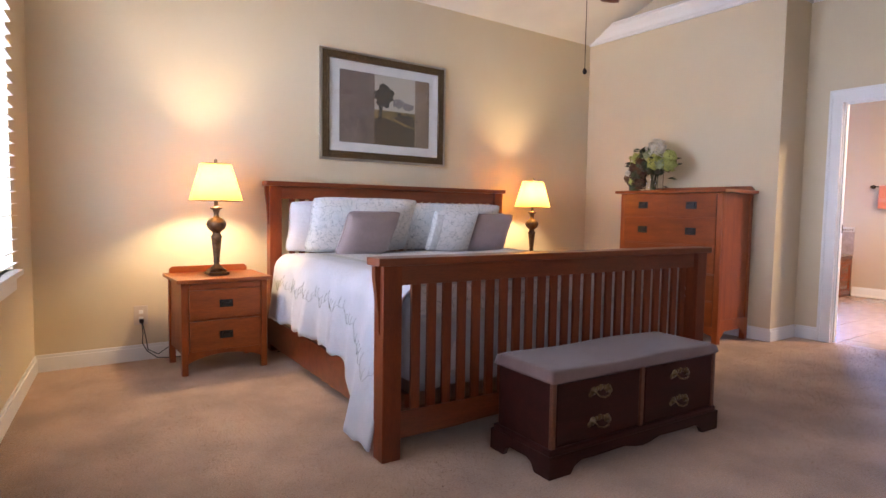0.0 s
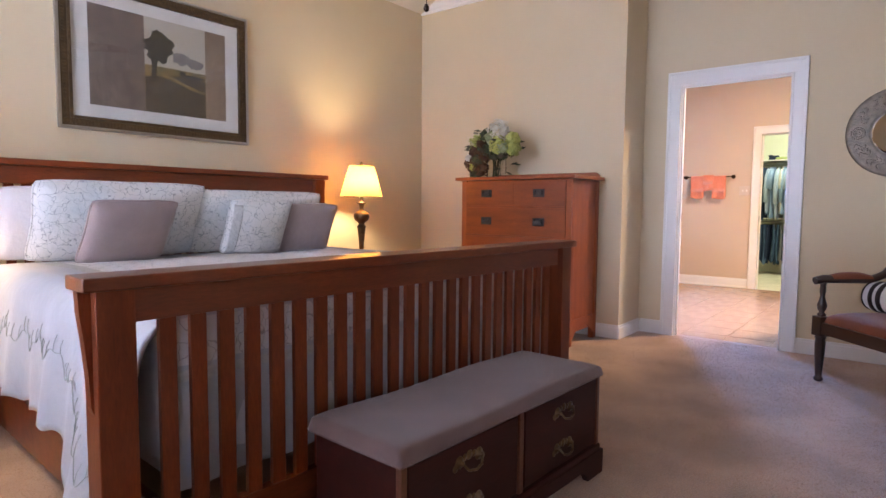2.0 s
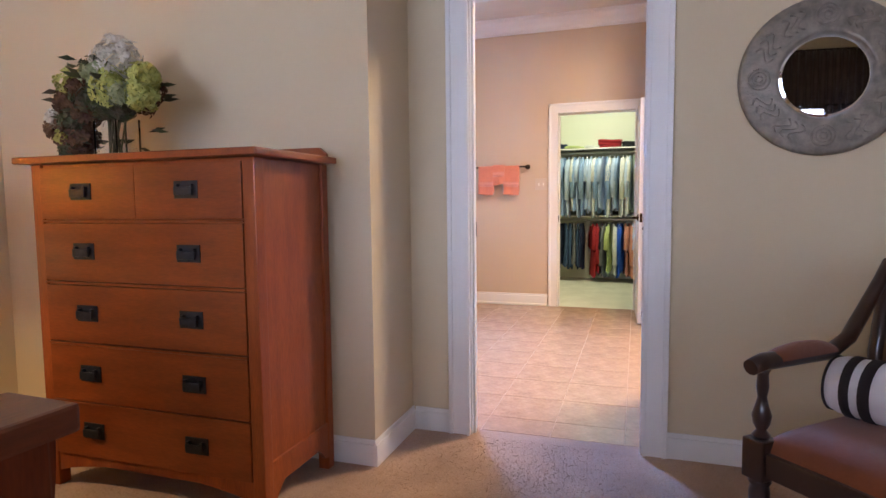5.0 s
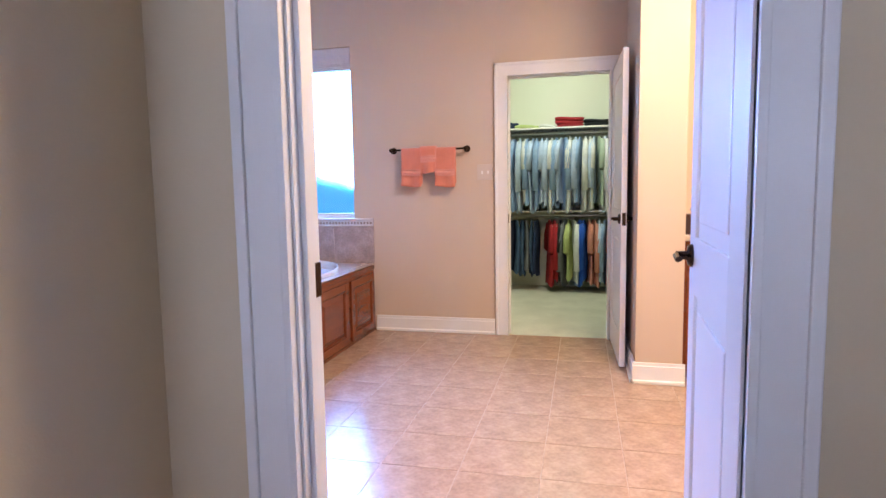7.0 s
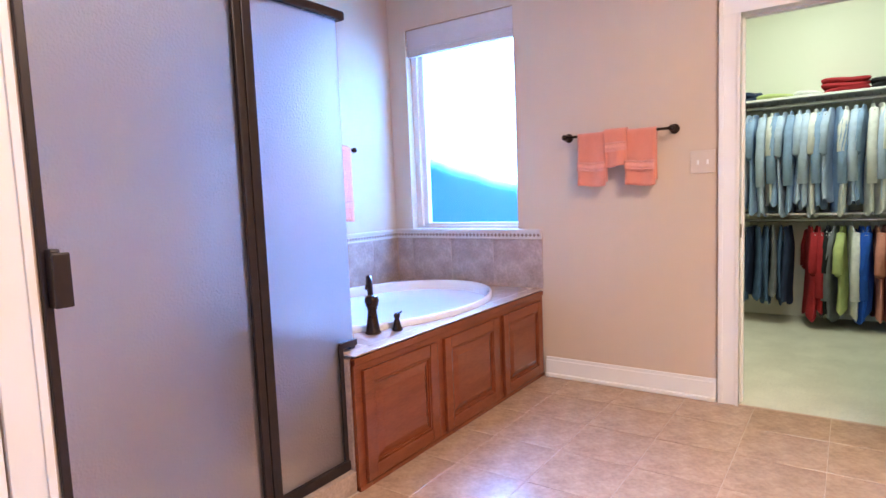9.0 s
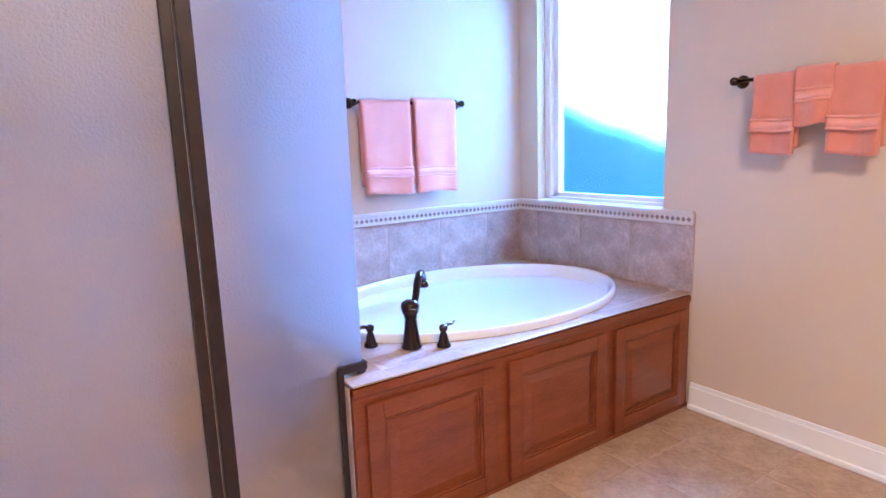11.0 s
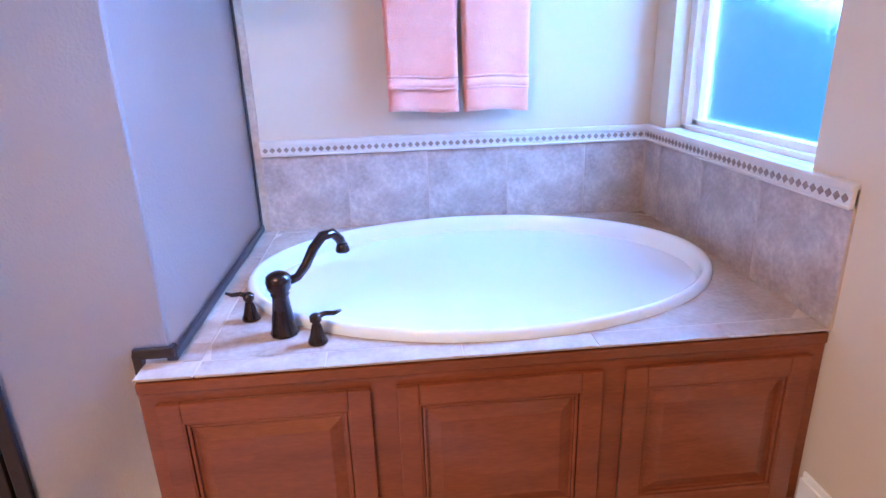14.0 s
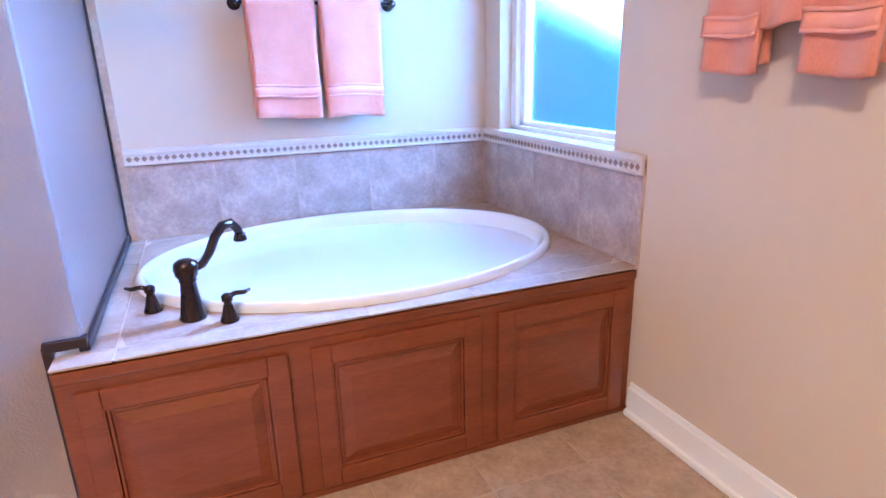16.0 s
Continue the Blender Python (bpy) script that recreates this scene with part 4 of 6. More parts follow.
tb = thing("tissue_box", pose(8.22, 1.0, 0.88), "dark tissue box cover with white tissue on the vanity", "tissue box")
Shape().box(-0.05, -0.045, 0, 0.05, 0.05, 0.12, 0.006).done("cover", CHAIR_WOOD, tb)
Shape().sheet(lambda u, v: (0.035 * (u - 0.5) * 2, 0.02 * math.sin(6 * u + 2 * v), 0.13 + 0.06 * v * (0.7 + 0.4 * math.sin(5 * u))), 8, 5).done("tissue", LINEN, tb, solid=0.001)

# ---- closet ----
s = Shape().box(9.09, 0.3, -0.2, 11.7, 2.95, -0.002, 0)
setting(s, "floor_closet", CLOSET_CARPET, "pale carpet in the closet", "carpet")
setting(Shape().box(11.6, 0.3, 0, 11.7, 2.9, 3.0, 0), "wall_closet_back", CLOSET_WALL, "pale painted closet wall", "wall")
setting(Shape().box(9.21, 2.8, 0, 11.6, 2.9, 3.0, 0), "wall_closet_north", CLOSET_WALL, "pale painted closet wall", "wall")
setting(Shape().box(9.21, 0.3, 0, 11.6, 0.4, 3.0, 0), "wall_closet_south", CLOSET_WALL, "pale painted closet wall", "wall")
setting(Shape().box(9.21, 0.3, 2.95, 11.7, 2.9, 3.05, 0), "ceiling_closet", CEILING, "pale closet ceiling", "ceiling")
setting(Shape().box(BX + 0.141, 0.4, 0, BX + 0.143, CY0 - 0.02, 2.95, 0).box(BX + 0.141, CY1 + 0.02, 0, BX + 0.143, 2.8, 2.95, 0), "wall_closet_west", CLOSET_WALL, "pale painted closet wall", "wall")
shelf = thing("closet_shelf", pose(0, 0, 0), "white closet shelves with hanging rods", "shelf")
Shape().box(11.22, 0.4, 1.84, 11.6, 2.8, 1.858, 0.002).box(11.22, 0.4, 0.905, 11.6, 2.8, 0.92, 0.002).done("board", TRIM, shelf)
Shape().tube([(11.3, 0.4, 1.79), (11.3, 2.8, 1.79)], 0.014).tube([(11.3, 0.4, 0.86), (11.3, 2.8, 0.86)], 0.014).done("rod", STEEL, shelf)

CLOTH_COLOURS = {"blue": (0.30, 0.42, 0.62), "pale_blue": (0.50, 0.60, 0.76), "white": (0.74, 0.74, 0.70), "navy": (0.03, 0.045, 0.09), "denim": (0.07, 0.12, 0.21),
                 "red": (0.36, 0.03, 0.035), "salmon": (0.62, 0.26, 0.19), "lime": (0.52, 0.60, 0.24), "royal": (0.03, 0.10, 0.48), "grey": (0.17, 0.18, 0.19), "sage": (0.42, 0.50, 0.38), "black": (0.02, 0.02, 0.022)}
CLOTH = {k: material(k + "_cotton", v, 0.9, second=[c * 0.8 for c in v], scale=14, bump=0.5, bump_scale=25, spec=0.15) for k, v in CLOTH_COLOURS.items()}


def garment(y, z, drop, colour, seed, trousers=False):
    """A shirt or folded trousers seen edge on, hanging from a rod that runs along y."""
    rnd = random.Random(seed)
    half = 0.21 if not trousers else 0.15
    name = "hanging_trousers" if trousers else "hanging_shirt"
    g = thing(name, pose(11.3, y, z, 0, 0, rnd.uniform(-12, 12)), ("%s folded trousers on a hanger" if trousers else "%s cotton shirt on a hanger") % colour.replace("_", " "), "trousers" if trousers else "shirt", "hanging clothes")
    Shape().tube([(0, 0, 0.012), (0.016, 0, 0.022), (0.012, 0, 0.038), (-0.010, 0, 0.034), (0, 0, -0.01), (0, 0, -0.045)], 0.0022, 6).tube([(-half * 0.9, 0, -0.11), (0, 0, -0.045), (half * 0.9, 0, -0.11)], 0.004, 6).done("hanger", STEEL, g)
    ph, k = rnd.random() * 6, rnd.uniform(0.8, 1.2)

    def f(u, v):
        a = 2 * math.pi * u
        zz = -0.05 - drop * v
        wx = half * min(1, 0.35 + (v * 9) ** 0.7 * 0.5) if not trousers else half
        wy = (0.012 + 0.018 * min(1, v * 4)) * k
        fold = 1 + 0.35 * math.sin(4 * a + ph + 3 * v) * v
        return (wx * math.cos(a) * (1 + 0.06 * math.sin(6 * v + ph)), wy * math.sin(a) * fold + 0.008 * math.sin(5 * v + ph), zz + 0.02 * math.sin(3 * a + ph) * v)
    s2 = Shape().sheet(f, 26, 12)
    if not trousers:
        for sg in (-1, 1):
            s2.tube([(sg * 0.15, 0.0, -0.10), (sg * 0.215, 0.008, -0.22), (sg * 0.225, 0.012, -0.40), (sg * 0.215, 0.008, -0.40 - 0.3 * (seed % 2) * drop)], [0.03, 0.036, 0.036, 0.034], 8)
    s2.done("cloth", CLOTH[colour], g)


order = ["navy", "denim", "blue", "pale_blue", "blue", "pale_blue", "white", "blue", "pale_blue", "blue", "pale_blue", "pale_blue", "white", "blue", "pale_blue", "blue", "white", "pale_blue", "blue", "white", "white", "pale_blue", "sage", "white", "navy", "black", "pale_blue", "white", "blue", "navy", "grey", "white"]
for i, c in enumerate(order):
    garment(2.62 - i * 0.052, 1.79, 0.78 + 0.06 * math.sin(i * 1.7), c, i)
low = [("denim", 1), ("denim", 1), ("navy", 1), ("denim", 1), ("denim", 1), ("grey", 1), ("denim", 1), ("navy", 1), (None, 0), (None, 0), ("red", 0), ("red", 0), ("black", 0), ("grey", 0), ("lime", 0), ("white", 0), ("royal", 0), ("royal", 0), ("salmon", 0), ("salmon", 0), ("pale_blue", 0), ("blue", 0), ("salmon", 0), ("salmon", 0), ("white", 0), ("sage", 0), ("grey", 0), ("navy", 0)]
for i, (c, tr) in enumerate(low):
    if c:
        garment(2.56 - i * 0.055, 0.86, (0.60 if tr else 0.70) + 0.04 * math.sin(i * 2.1), c, 100 + i, bool(tr))


def folded(x, y, z, sx, sy, n, colour, label):
    g = thing("folded_clothes", pose(x, y, z), label, "clothes", "folded clothes on the shelf")
    rnd = random.Random(int(y * 100))
    for i in range(n):
        ph = rnd.random() * 6

        def f(u, v, i=i, ph=ph):
            a, b = 2 * math.pi * u, math.pi * (v - 0.5)
            r = abs(math.cos(b)) ** 0.35
            c, q = math.cos(a), math.sin(a)
            k = (abs(c) ** 4 + abs(q) ** 4) ** -0.25
            return (sx * r * k * c * (1 + 0.05 * math.sin(3 * a + ph)), sy * r * k * q * (1 + 0.05 * math.sin(2 * a + ph)), 0.022 + i * 0.038 + 0.022 * math.sin(b) + 0.012 * math.sin(2 * a + ph) * r)
        Shape().sheet(f, 28, 8).done("garment", CLOTH[colour], g)


folded(11.42, 2.28, 1.858, 0.13, 0.15, 1, "lime", "yellow-green folded clothes on the closet shelf")
folded(11.42, 2.05, 1.858, 0.12, 0.10, 1, "white", "white folded clothes on the closet shelf")
folded(11.42, 1.80, 1.858, 0.13, 0.16, 3, "red", "dark red folded clothes on the closet shelf")
folded(11.42, 1.48, 1.858, 0.13, 0.16, 2, "black", "dark folded clothes on the closet shelf")
folded(11.42, 2.46, 1.858, 0.1, 0.07, 2, "navy", "dark folded clothes on the closet shelf")

# ---- bed ----
BED = pose(2.26, 3.22, 0, 0, 0, -2.5)
bed = thing("bed", BED, "king-size mission bed of reddish oak with slatted ends", "bed")


def bed_end(y, half, top, rail_top, rail_low, low0, cx):
    """A slatted end: two posts, top slab, rails, slats and side brackets. y: its mid plane."""
    Shape().box(-half - 0.075, y - 0.062, top - 0.034, half + 0.07, y + 0.062, top, 0.005).done("cap_rail", BED_WOOD_X, bed)
    Shape().box(-half + 0.04, y - 0.016, rail_low, half - 0.04, y + 0.016, top - 0.034, 0.003).done("upper_rail", BED_WOOD_X, bed)
    Shape().prism(arch(-half + 0.04, half - 0.04, low0, low0 + 0.12, 0.02, 0.3), 0.032, pose(0, y - 0.016, 0)).done("lower_rail", BED_WOOD_X, bed)
    for sg in (-1, 1):
        p = Shape().box(sg * half - 0.045, y - 0.045, 0, sg * half + 0.045, y + 0.045, top - 0.034, 0.004)
        p.done("post", BED_WOOD, bed)
        # shaped brackets under the slab, in front and at the side
        q = Shape()
        prof2 = [(0, 0), (0.0, -0.30), (0.010, -0.28), (0.016, -0.20), (0.028, -0.12), (0.042, -0.05), (0.045, 0)]
        mm = pose(sg * (half + 0.045), y, top - 0.036, 0, 0, 0 if sg > 0 else 180)
        q.prism([(x * 0.6, z) for x, z in prof2], 0.03, mm @ pose(0, -0.015, 0))
        q.done("bracket", BED_WOOD, bed)
    n = 24
    first = None
    for i in range(n):
        x = -half + 0.135 + i * (2 * half - 0.27) / (n - 1)
        if first is None:
            o = Shape().box(-0.021, -0.009, low0 + 0.105, 0.024, 0.009, rail_low + 0.01, 0.002).done("slat", BED_WOOD, bed)
            first = o.data
        else:
            o = new("slat", first)
            o.parent = bed
        o.matrix_basis = pose(x + cx, y, 0)
    for o in bed.children:
        if o.type == "MESH" and not o.name.startswith("slat") and abs(o.data.vertices[0].co.y - y) < 0.2 and "moved" not in o.data.name:
            o.data.transform(Matrix.Translation((cx, 0, 0)))


bed_end(-1.075, 1.085, 0.888, 0.80, 0.765, 0.085, -0.07)
bed_end(1.145, 1.06, 1.292, 1.2, 1.16, 0.30, 0.07)
for sg in (-1, 1):
    Shape().box(sg * 1.035 - 0.014, -1.04, 0.06, sg * 1.035 + 0.014, 1.10, 0.26, 0.003).done("side_rail", BED_WOOD_X, bed)

mattress = thing("mattress", BED, "thick mattress under the bedspread", "mattress")
Shape().box(-1.0, -1.015, 0.28, 1.0, 1.08, 0.70, 0.06).done("body", LINEN, mattress)


def spread(u, v):
    """The bedspread: u across the bed, v from head to foot."""
    y = 0.93 - 1.945 * v
    end = max(0.0, (v - 0.66) / 0.34)
    top, half = 0.755 + 0.012 * math.sin(v * 3.1), 1.00
    hem = 0.285 + 0.014 * abs(math.sin(v * 44)) - 0.25 * min(1.0, end * 1.55) ** 1.3 * (1 if u < 0.5 else 0.4)
    drop = top - hem
    length = half + drop
    w = (u - 0.5) * 2 * length
    a = abs(w)
    sg = 1 if w > 0 else -1
    r = 0.10
    if a < half - r * 0.57:
        x, z = a, top
    elif a < half + r:
        t = (a - half + r * 0.57) / (r * 1.57)
        x, z = half - r * 0.57 + r * math.sin(t * math.pi / 2), top - r * (1 - math.cos(t * math.pi / 2))
    else:
        x, z = half + r * 0.43, top - r - (a - half - r) * (drop - r) / max(drop - r, 0.01)
    k = max(0.0, (top - z) / drop)
    x += k * (0.045 + 0.02 * math.sin(v * 23) + 0.014 * math.sin(v * 51 + 1)) + 0.15 * min(1.0, end * 1.3) ** 1.2 * k * (1 if sg < 0 else 0.2)
    z += 0.006 * math.sin(9 * w + 3 * v) * math.sin(11 * v) * (1 - k)
    y -= 0.03 * end * k
    return (sg * x, y, z)


q = thing("bedspread", BED, "white scalloped bedspread with grey floral embroidery hanging over the bed sides", "bedspread")
Shape().sheet(spread, 120, 130).done("cloth", QUILT, q, solid=0.012)
s = Shape().sheet(lambda u, v: (-1.0 + 2.0 * u, -1.022 - 0.012 * math.sin(u * 40) * v, 0.76 - 0.5 * v), 60, 10)
s.done("foot_drop", QUILT, q, solid=0.006)


def lay(f, lift):
    def g(u, v):
        p = Vector(f(u, v))
        return (p.x * (1 + lift * 0.3), p.y, p.z + lift)
    return g


def span(f, u0, u1, v0, v1):
    return lambda a, b: f(u0 + (u1 - u0) * a, v0 + (v1 - v0) * b)


Shape().sheet(lay(span(spread, 0.235, 0.765, 0.14, 0.97), 0.006), 50, 60).done("floral_panel", QUILT_FLORAL, q)
Shape().sheet(lay(span(spread, 0.215, 0.240, 0.14, 0.985), 0.010), 4, 60).sheet(lay(span(spread, 0.76, 0.785, 0.14, 0.985), 0.010), 4, 60).sheet(lay(span(spread, 0.215, 0.785, 0.965, 0.992), 0.010), 60, 4).done("border_band", QUILT_BAND, q)
Shape().sheet(lambda u, v: (-0.98 + 1.96 * u, -1.030 - 0.012 * math.sin(u * 40) * v, 0.745 - 0.13 * v), 60, 4).done("foot_panel", QUILT_FLORAL, q)
Shape().sheet(lambda u, v: (-0.98 + 1.96 * u, -1.033 - 0.012 * math.sin(u * 40) * v, 0.60 - 0.03 * v), 60, 2).done("foot_band", QUILT_BAND, q)
s = Shape()
for side in (0, 1):
    for row, du in ((0, 0.085), (1, 0.045)):
        last = None
        pts = []
        for i in range(161):
            v = 0.04 + 0.94 * i / 160
            u = du + 0.008 * math.sin(v * 60) + 0.004 * math.sin(v * 150)
            p = Vector(spread(u if side == 0 else 1 - u, v))
            p.x += (-0.008 if side == 0 else 0.008)
            pts.append(p)
            if row == 0 and i % 4 == 0:
                e = Vector(spread((u + 0.018) if side == 0 else 1 - u - 0.018, v + 0.008))
                e.x += (-0.008 if side == 0 else 0.008)
                s.tube([p, (p + e) / 2 + Vector((0, 0.01, 0)), e], 0.0014, 4)
        if row == 0:
            s.tube(pts, 0.0016, 4)
s.done("embroidery", VINE, q)


def pillow(name, at, w, h, thick, mat, label, group="", ruffle=0.0):
    """A cushion standing on its lower edge: w along x, h along z, puffed along y."""
    p = thing(name, at, label, "pillow", group)
    rnd = random.Random(int(1000 * (w + h + at.translation.x)))
    ph = rnd.random() * 6

    def face(sign):
        def f(u, v):
            a, b = 2 * u - 1, 2 * v - 1
            puff = max(0.0, (1 - abs(a) ** 2.6) * (1 - abs(b) ** 2.6)) ** 0.45
            pinch = 1 - 0.06 * (1 - abs(b) ** 2) * abs(a) ** 3 if abs(a) > abs(b) else 1
            k4 = 1 - 0.085 * (a * b) ** 4
            x = a * w / 2 * k4 * (1 - 0.03 * (1 - b * b))
            z = h / 2 + b * h / 2 * k4 * (1 - 0.04 * (1 - a * a))
            dent = 0.012 * math.sin(4 * a + ph) * math.sin(3 * b + ph) * puff
            return (x * pinch, sign * (thick / 2 * puff + dent * (sign > 0)), z)
        return f
    Shape().sheet(face(1), 26, 22).sheet(face(-1), 26, 22).done("cushion", mat, p)
    e = Shape()
    rim = [Vector(face(1)(t, 0)) for t in np.linspace(0, 1, 16)] + [Vector(face(1)(1, t)) for t in np.linspace(0, 1, 16)][1:] + [Vector(face(1)(t, 1)) for t in np.linspace(1, 0, 16)][1:] + [Vector(face(1)(0, t)) for t in np.linspace(1, 0, 16)][1:]
    e.tube(rim, 0.005, 6).done("piping", mat, p)
    return p


PZ = 0.765
pillow("bed_pillow", BED @ pose(-0.56, 0.95, PZ, 18, 0, 0), 0.86, 0.40, 0.17, LINEN, "plain white bed pillow against the headboard", "bed pillows")
pillow("bed_pillow", BED @ pose(0.36, 0.95, PZ, 18, 0, 0), 0.90, 0.38, 0.17, LINEN, "plain white bed pillow against the headboard", "bed pillows")
pillow("pillow_sham", BED @ pose(-0.46, 0.80, PZ, 24, 0, 2), 0.90, 0.45, 0.19, SHAM, "white pillow sham with grey floral embroidery", "shams")
pillow("pillow_sham", BED @ pose(0.34, 0.81, PZ, 24, 0, -3), 0.94, 0.42, 0.19, SHAM, "white pillow sham with grey floral embroidery", "shams")
pillow("throw_pillow", BED @ pose(-0.52, 0.60, PZ, 32, 0, 8), 0.46, 0.37, 0.15, TAUPE, "plain taupe satin throw pillow", "throw pillows")
sq = pillow("throw_pillow", BED @ pose(0.22, 0.60, PZ, 30, 0, -6), 0.40, 0.38, 0.14, SHAM, "small square pillow with a grey-green embroidered border", "throw pillows")


def border(parent, w, h, thick, u0, u1, v0, v1):
    """A woven strip lying on the front of a cushion."""
    def f(a, b):
        p, q_ = 2 * (u0 + (u1 - u0) * a) - 1, 2 * (v0 + (v1 - v0) * b) - 1
        puff = max(0.0, (1 - abs(p) ** 2.6) * (1 - abs(q_) ** 2.6)) ** 0.45
        return (p * w / 2 * 0.97, -thick / 2 * puff - 0.006, h / 2 + q_ * h / 2 * 0.97)
    return Shape().sheet(f, 10, 10).done("border_band", QUILT_BAND, parent, solid=0.002)


border(sq, 0.40, 0.38, 0.14, 0.05, 0.17, 0.05, 0.95)
border(sq, 0.40, 0.38, 0.14, 0.17, 0.95, 0.04, 0.12)
pillow("throw_pillow", BED @ pose(0.56, 0.62, PZ, 32, 0, -12), 0.46, 0.36, 0.15, TAUPE, "plain taupe satin throw pillow", "throw pillows")


# ---- bin pulls and case furniture ----
def pull(parent, x, y, z, w=0.075, h=0.048, turn=0):
    """A black mission pull: back plate, two posts and a drop bail, facing -y."""
    m = pose(x, y, z, 0, 0, turn)
    o = Shape().box(-w / 2, -0.004, -h / 2, w / 2, 0, h / 2, 0.0015).box(-w * 0.36, -0.018, h * 0.08, -w * 0.24, -0.003, h * 0.3, 0.002).box(w * 0.24, -0.018, h * 0.08, w * 0.36, -0.003, h * 0.3, 0.002).box(-w * 0.38, -0.021, -h * 0.32, w * 0.38, -0.013, h * 0.16, 0.003).done("pull", IRON, parent)
    o.matrix_basis = m


def nightstand(x):
    """Two drawers, a slide, an arched apron and square legs; the front faces -y."""
    n = thing("nightstand", pose(x, 4.22, 0), "cherry-stained oak nightstand with two drawers and black pulls", "nightstand", "nightstands")
    y0, y1, w = -0.245, 0.20, 0.275
    b = Shape().box(-w + 0.01, y0 + 0.01, 0.13, w - 0.01, y1, 0.60, 0.002)
    for sx in (-1, 1):
        for yy in (y0, y1 - 0.04):
            b.box(sx * w - (0.04 if sx > 0 else 0), yy, 0, sx * w + (0.04 if sx < 0 else 0), yy + 0.04, 0.60, 0.003)
    b.prism(arch(-w + 0.03, w - 0.03, 0.075, 0.15, 0.05, 0.01), 0.02, pose(0, y0 + 0.006, 0))
    b.done("body", OAK, n)
    Shape().box(-w - 0.03, y0 - 0.03, 0.602, w + 0.03, y1 + 0.02, 0.626, 0.005).done("top", OAK_X, n)
    g = Shape().prism([(-w + 0.01, 0.626), (w - 0.01, 0.626), (w - 0.01, 0.655), (w - 0.03, 0.672), (-w + 0.03, 0.672), (-w + 0.01, 0.655)], 0.018, pose(0, y1 - 0.01, 0))
    g.done("gallery", OAK_X, n)
    Shape().box(-w + 0.05, y0 - 0.004, 0.565, w - 0.05, y0 + 0.02, 0.592, 0.002).done("slide", OAK_X, n)
    for z0, z1 in ((0.365, 0.552), (0.155, 0.35)):
        Shape().box(-w + 0.048, y0 - 0.008, z0, w - 0.048, y0 + 0.02, z1, 0.003).done("drawer", OAK_X, n)
        pull(n, 0, y0 - 0.008, (z0 + z1) / 2, 0.085, 0.05)
    return n


nightstand(0.845)
nightstand(3.84)


def table_lamp(x):
    l = thing("table_lamp", pose(x, 4.20, 0.628), "lit table lamp, cream fabric shade, bronze urn base", "lamp", "bedside lamps")
    Shape().box(-0.068, -0.068, 0, 0.068, 0.068, 0.018, 0.006).box(-0.056, -0.056, 0.018, 0.056, 0.056, 0.034, 0.006).lathe([(0.050, 0.034), (0.04, 0.048), (0.022, 0.062), (0.017, 0.08), (0.024, 0.088), (0.019, 0.096), (0.022, 0.13), (0.028, 0.19), (0.034, 0.245), (0.038, 0.262), (0.03, 0.27), (0.024, 0.285), (0.034, 0.296), (0.056, 0.315), (0.066, 0.342), (0.060, 0.366), (0.040, 0.384), (0.020, 0.392), (0.016, 0.41), (0.02, 0.43), (0.024, 0.442), (0.040, 0.452), (0.042, 0.458), (0.018, 0.462), (0.012, 0.475), (0.0, 0.477)], 28).done("base", LAMP_METAL, l)
    Shape().tube([(0, 0, 0.47), (0, 0, 0.54)], 0.014).tube([(0.0, 0, 0.50), (0.05, 0, 0.56), (0.055, 0, 0.68), (0, 0, 0.762)], 0.0022, 6).tube([(0.0, 0, 0.50), (-0.05, 0, 0.56), (-0.055, 0, 0.68), (0, 0, 0.762)], 0.0022, 6).lathe([(0.004, 0.755), (0.012, 0.766), (0.012, 0.778), (0.006, 0.788), (0, 0.79)], 12).done("harp", BRASS, l)
    sh_ = Shape()
    sh_.sheet(lambda u, v: ((0.174 - 0.072 * v) * math.cos(2 * math.pi * u), (0.174 - 0.072 * v) * math.sin(2 * math.pi * u), 0.505 + 0.248 * v), 48, 4)
    sh_.done("shade", SHADE, l)
    r = Shape()
    for rr, z in ((0.174, 0.505), (0.102, 0.753)):
        r.tube([(rr * math.cos(a), rr * math.sin(a), z) for a in np.linspace(0, 2 * math.pi, 49)], 0.004, 6)
    r.done("shade_trim", GOLDWOOD, l)
    Shape().lathe([(0.0, 0.56), (0.014, 0.565), (0.018, 0.585), (0.03, 0.62), (0.03, 0.64), (0.016, 0.662), (0.0, 0.668)], 16).done("bulb", BULB, l)
    for o in l.children:
        if o.name.startswith("bulb"):
            o.visible_shadow = False


BULB = glow("warm_bulb", (1.0, 0.72, 0.38), 6.0)
table_lamp(0.845)
table_lamp(3.81)

# ---- tall dresser ----
dr = thing("dresser", pose(0, 0, 0), "tall cherry-stained oak chest of drawers with black pulls", "dresser")
y0, y1, xf = 2.645, 3.665, 4.47
b = Shape().box(xf + 0.012, y0 + 0.012, 0.10, 4.95, y1 - 0.012, 1.275, 0.002)
for yy in (y0, y1 - 0.05):
    b.box(xf, yy, 0, xf + 0.05, yy + 0.05, 1.275, 0.004).box(4.91, yy, 0, 4.955, yy + 0.05, 1.275, 0.004)
b.prism([(y, z) for y, z in arch(y0 + 0.03, y1 - 0.03, 0.06, 0.14, 0.055, 0.015)], 0.02, Matrix.Translation((xf + 0.026, 0, 0)) @ pose(0, 0, 0, 0, 0, 90))
for yy in (y0 + 0.022, y1 - 0.005):
    b.prism(arch(xf + 0.03, 4.93, 0.055, 0.20, 0.09, 0.04), 0.02, pose(0, yy - 0.02, 0))
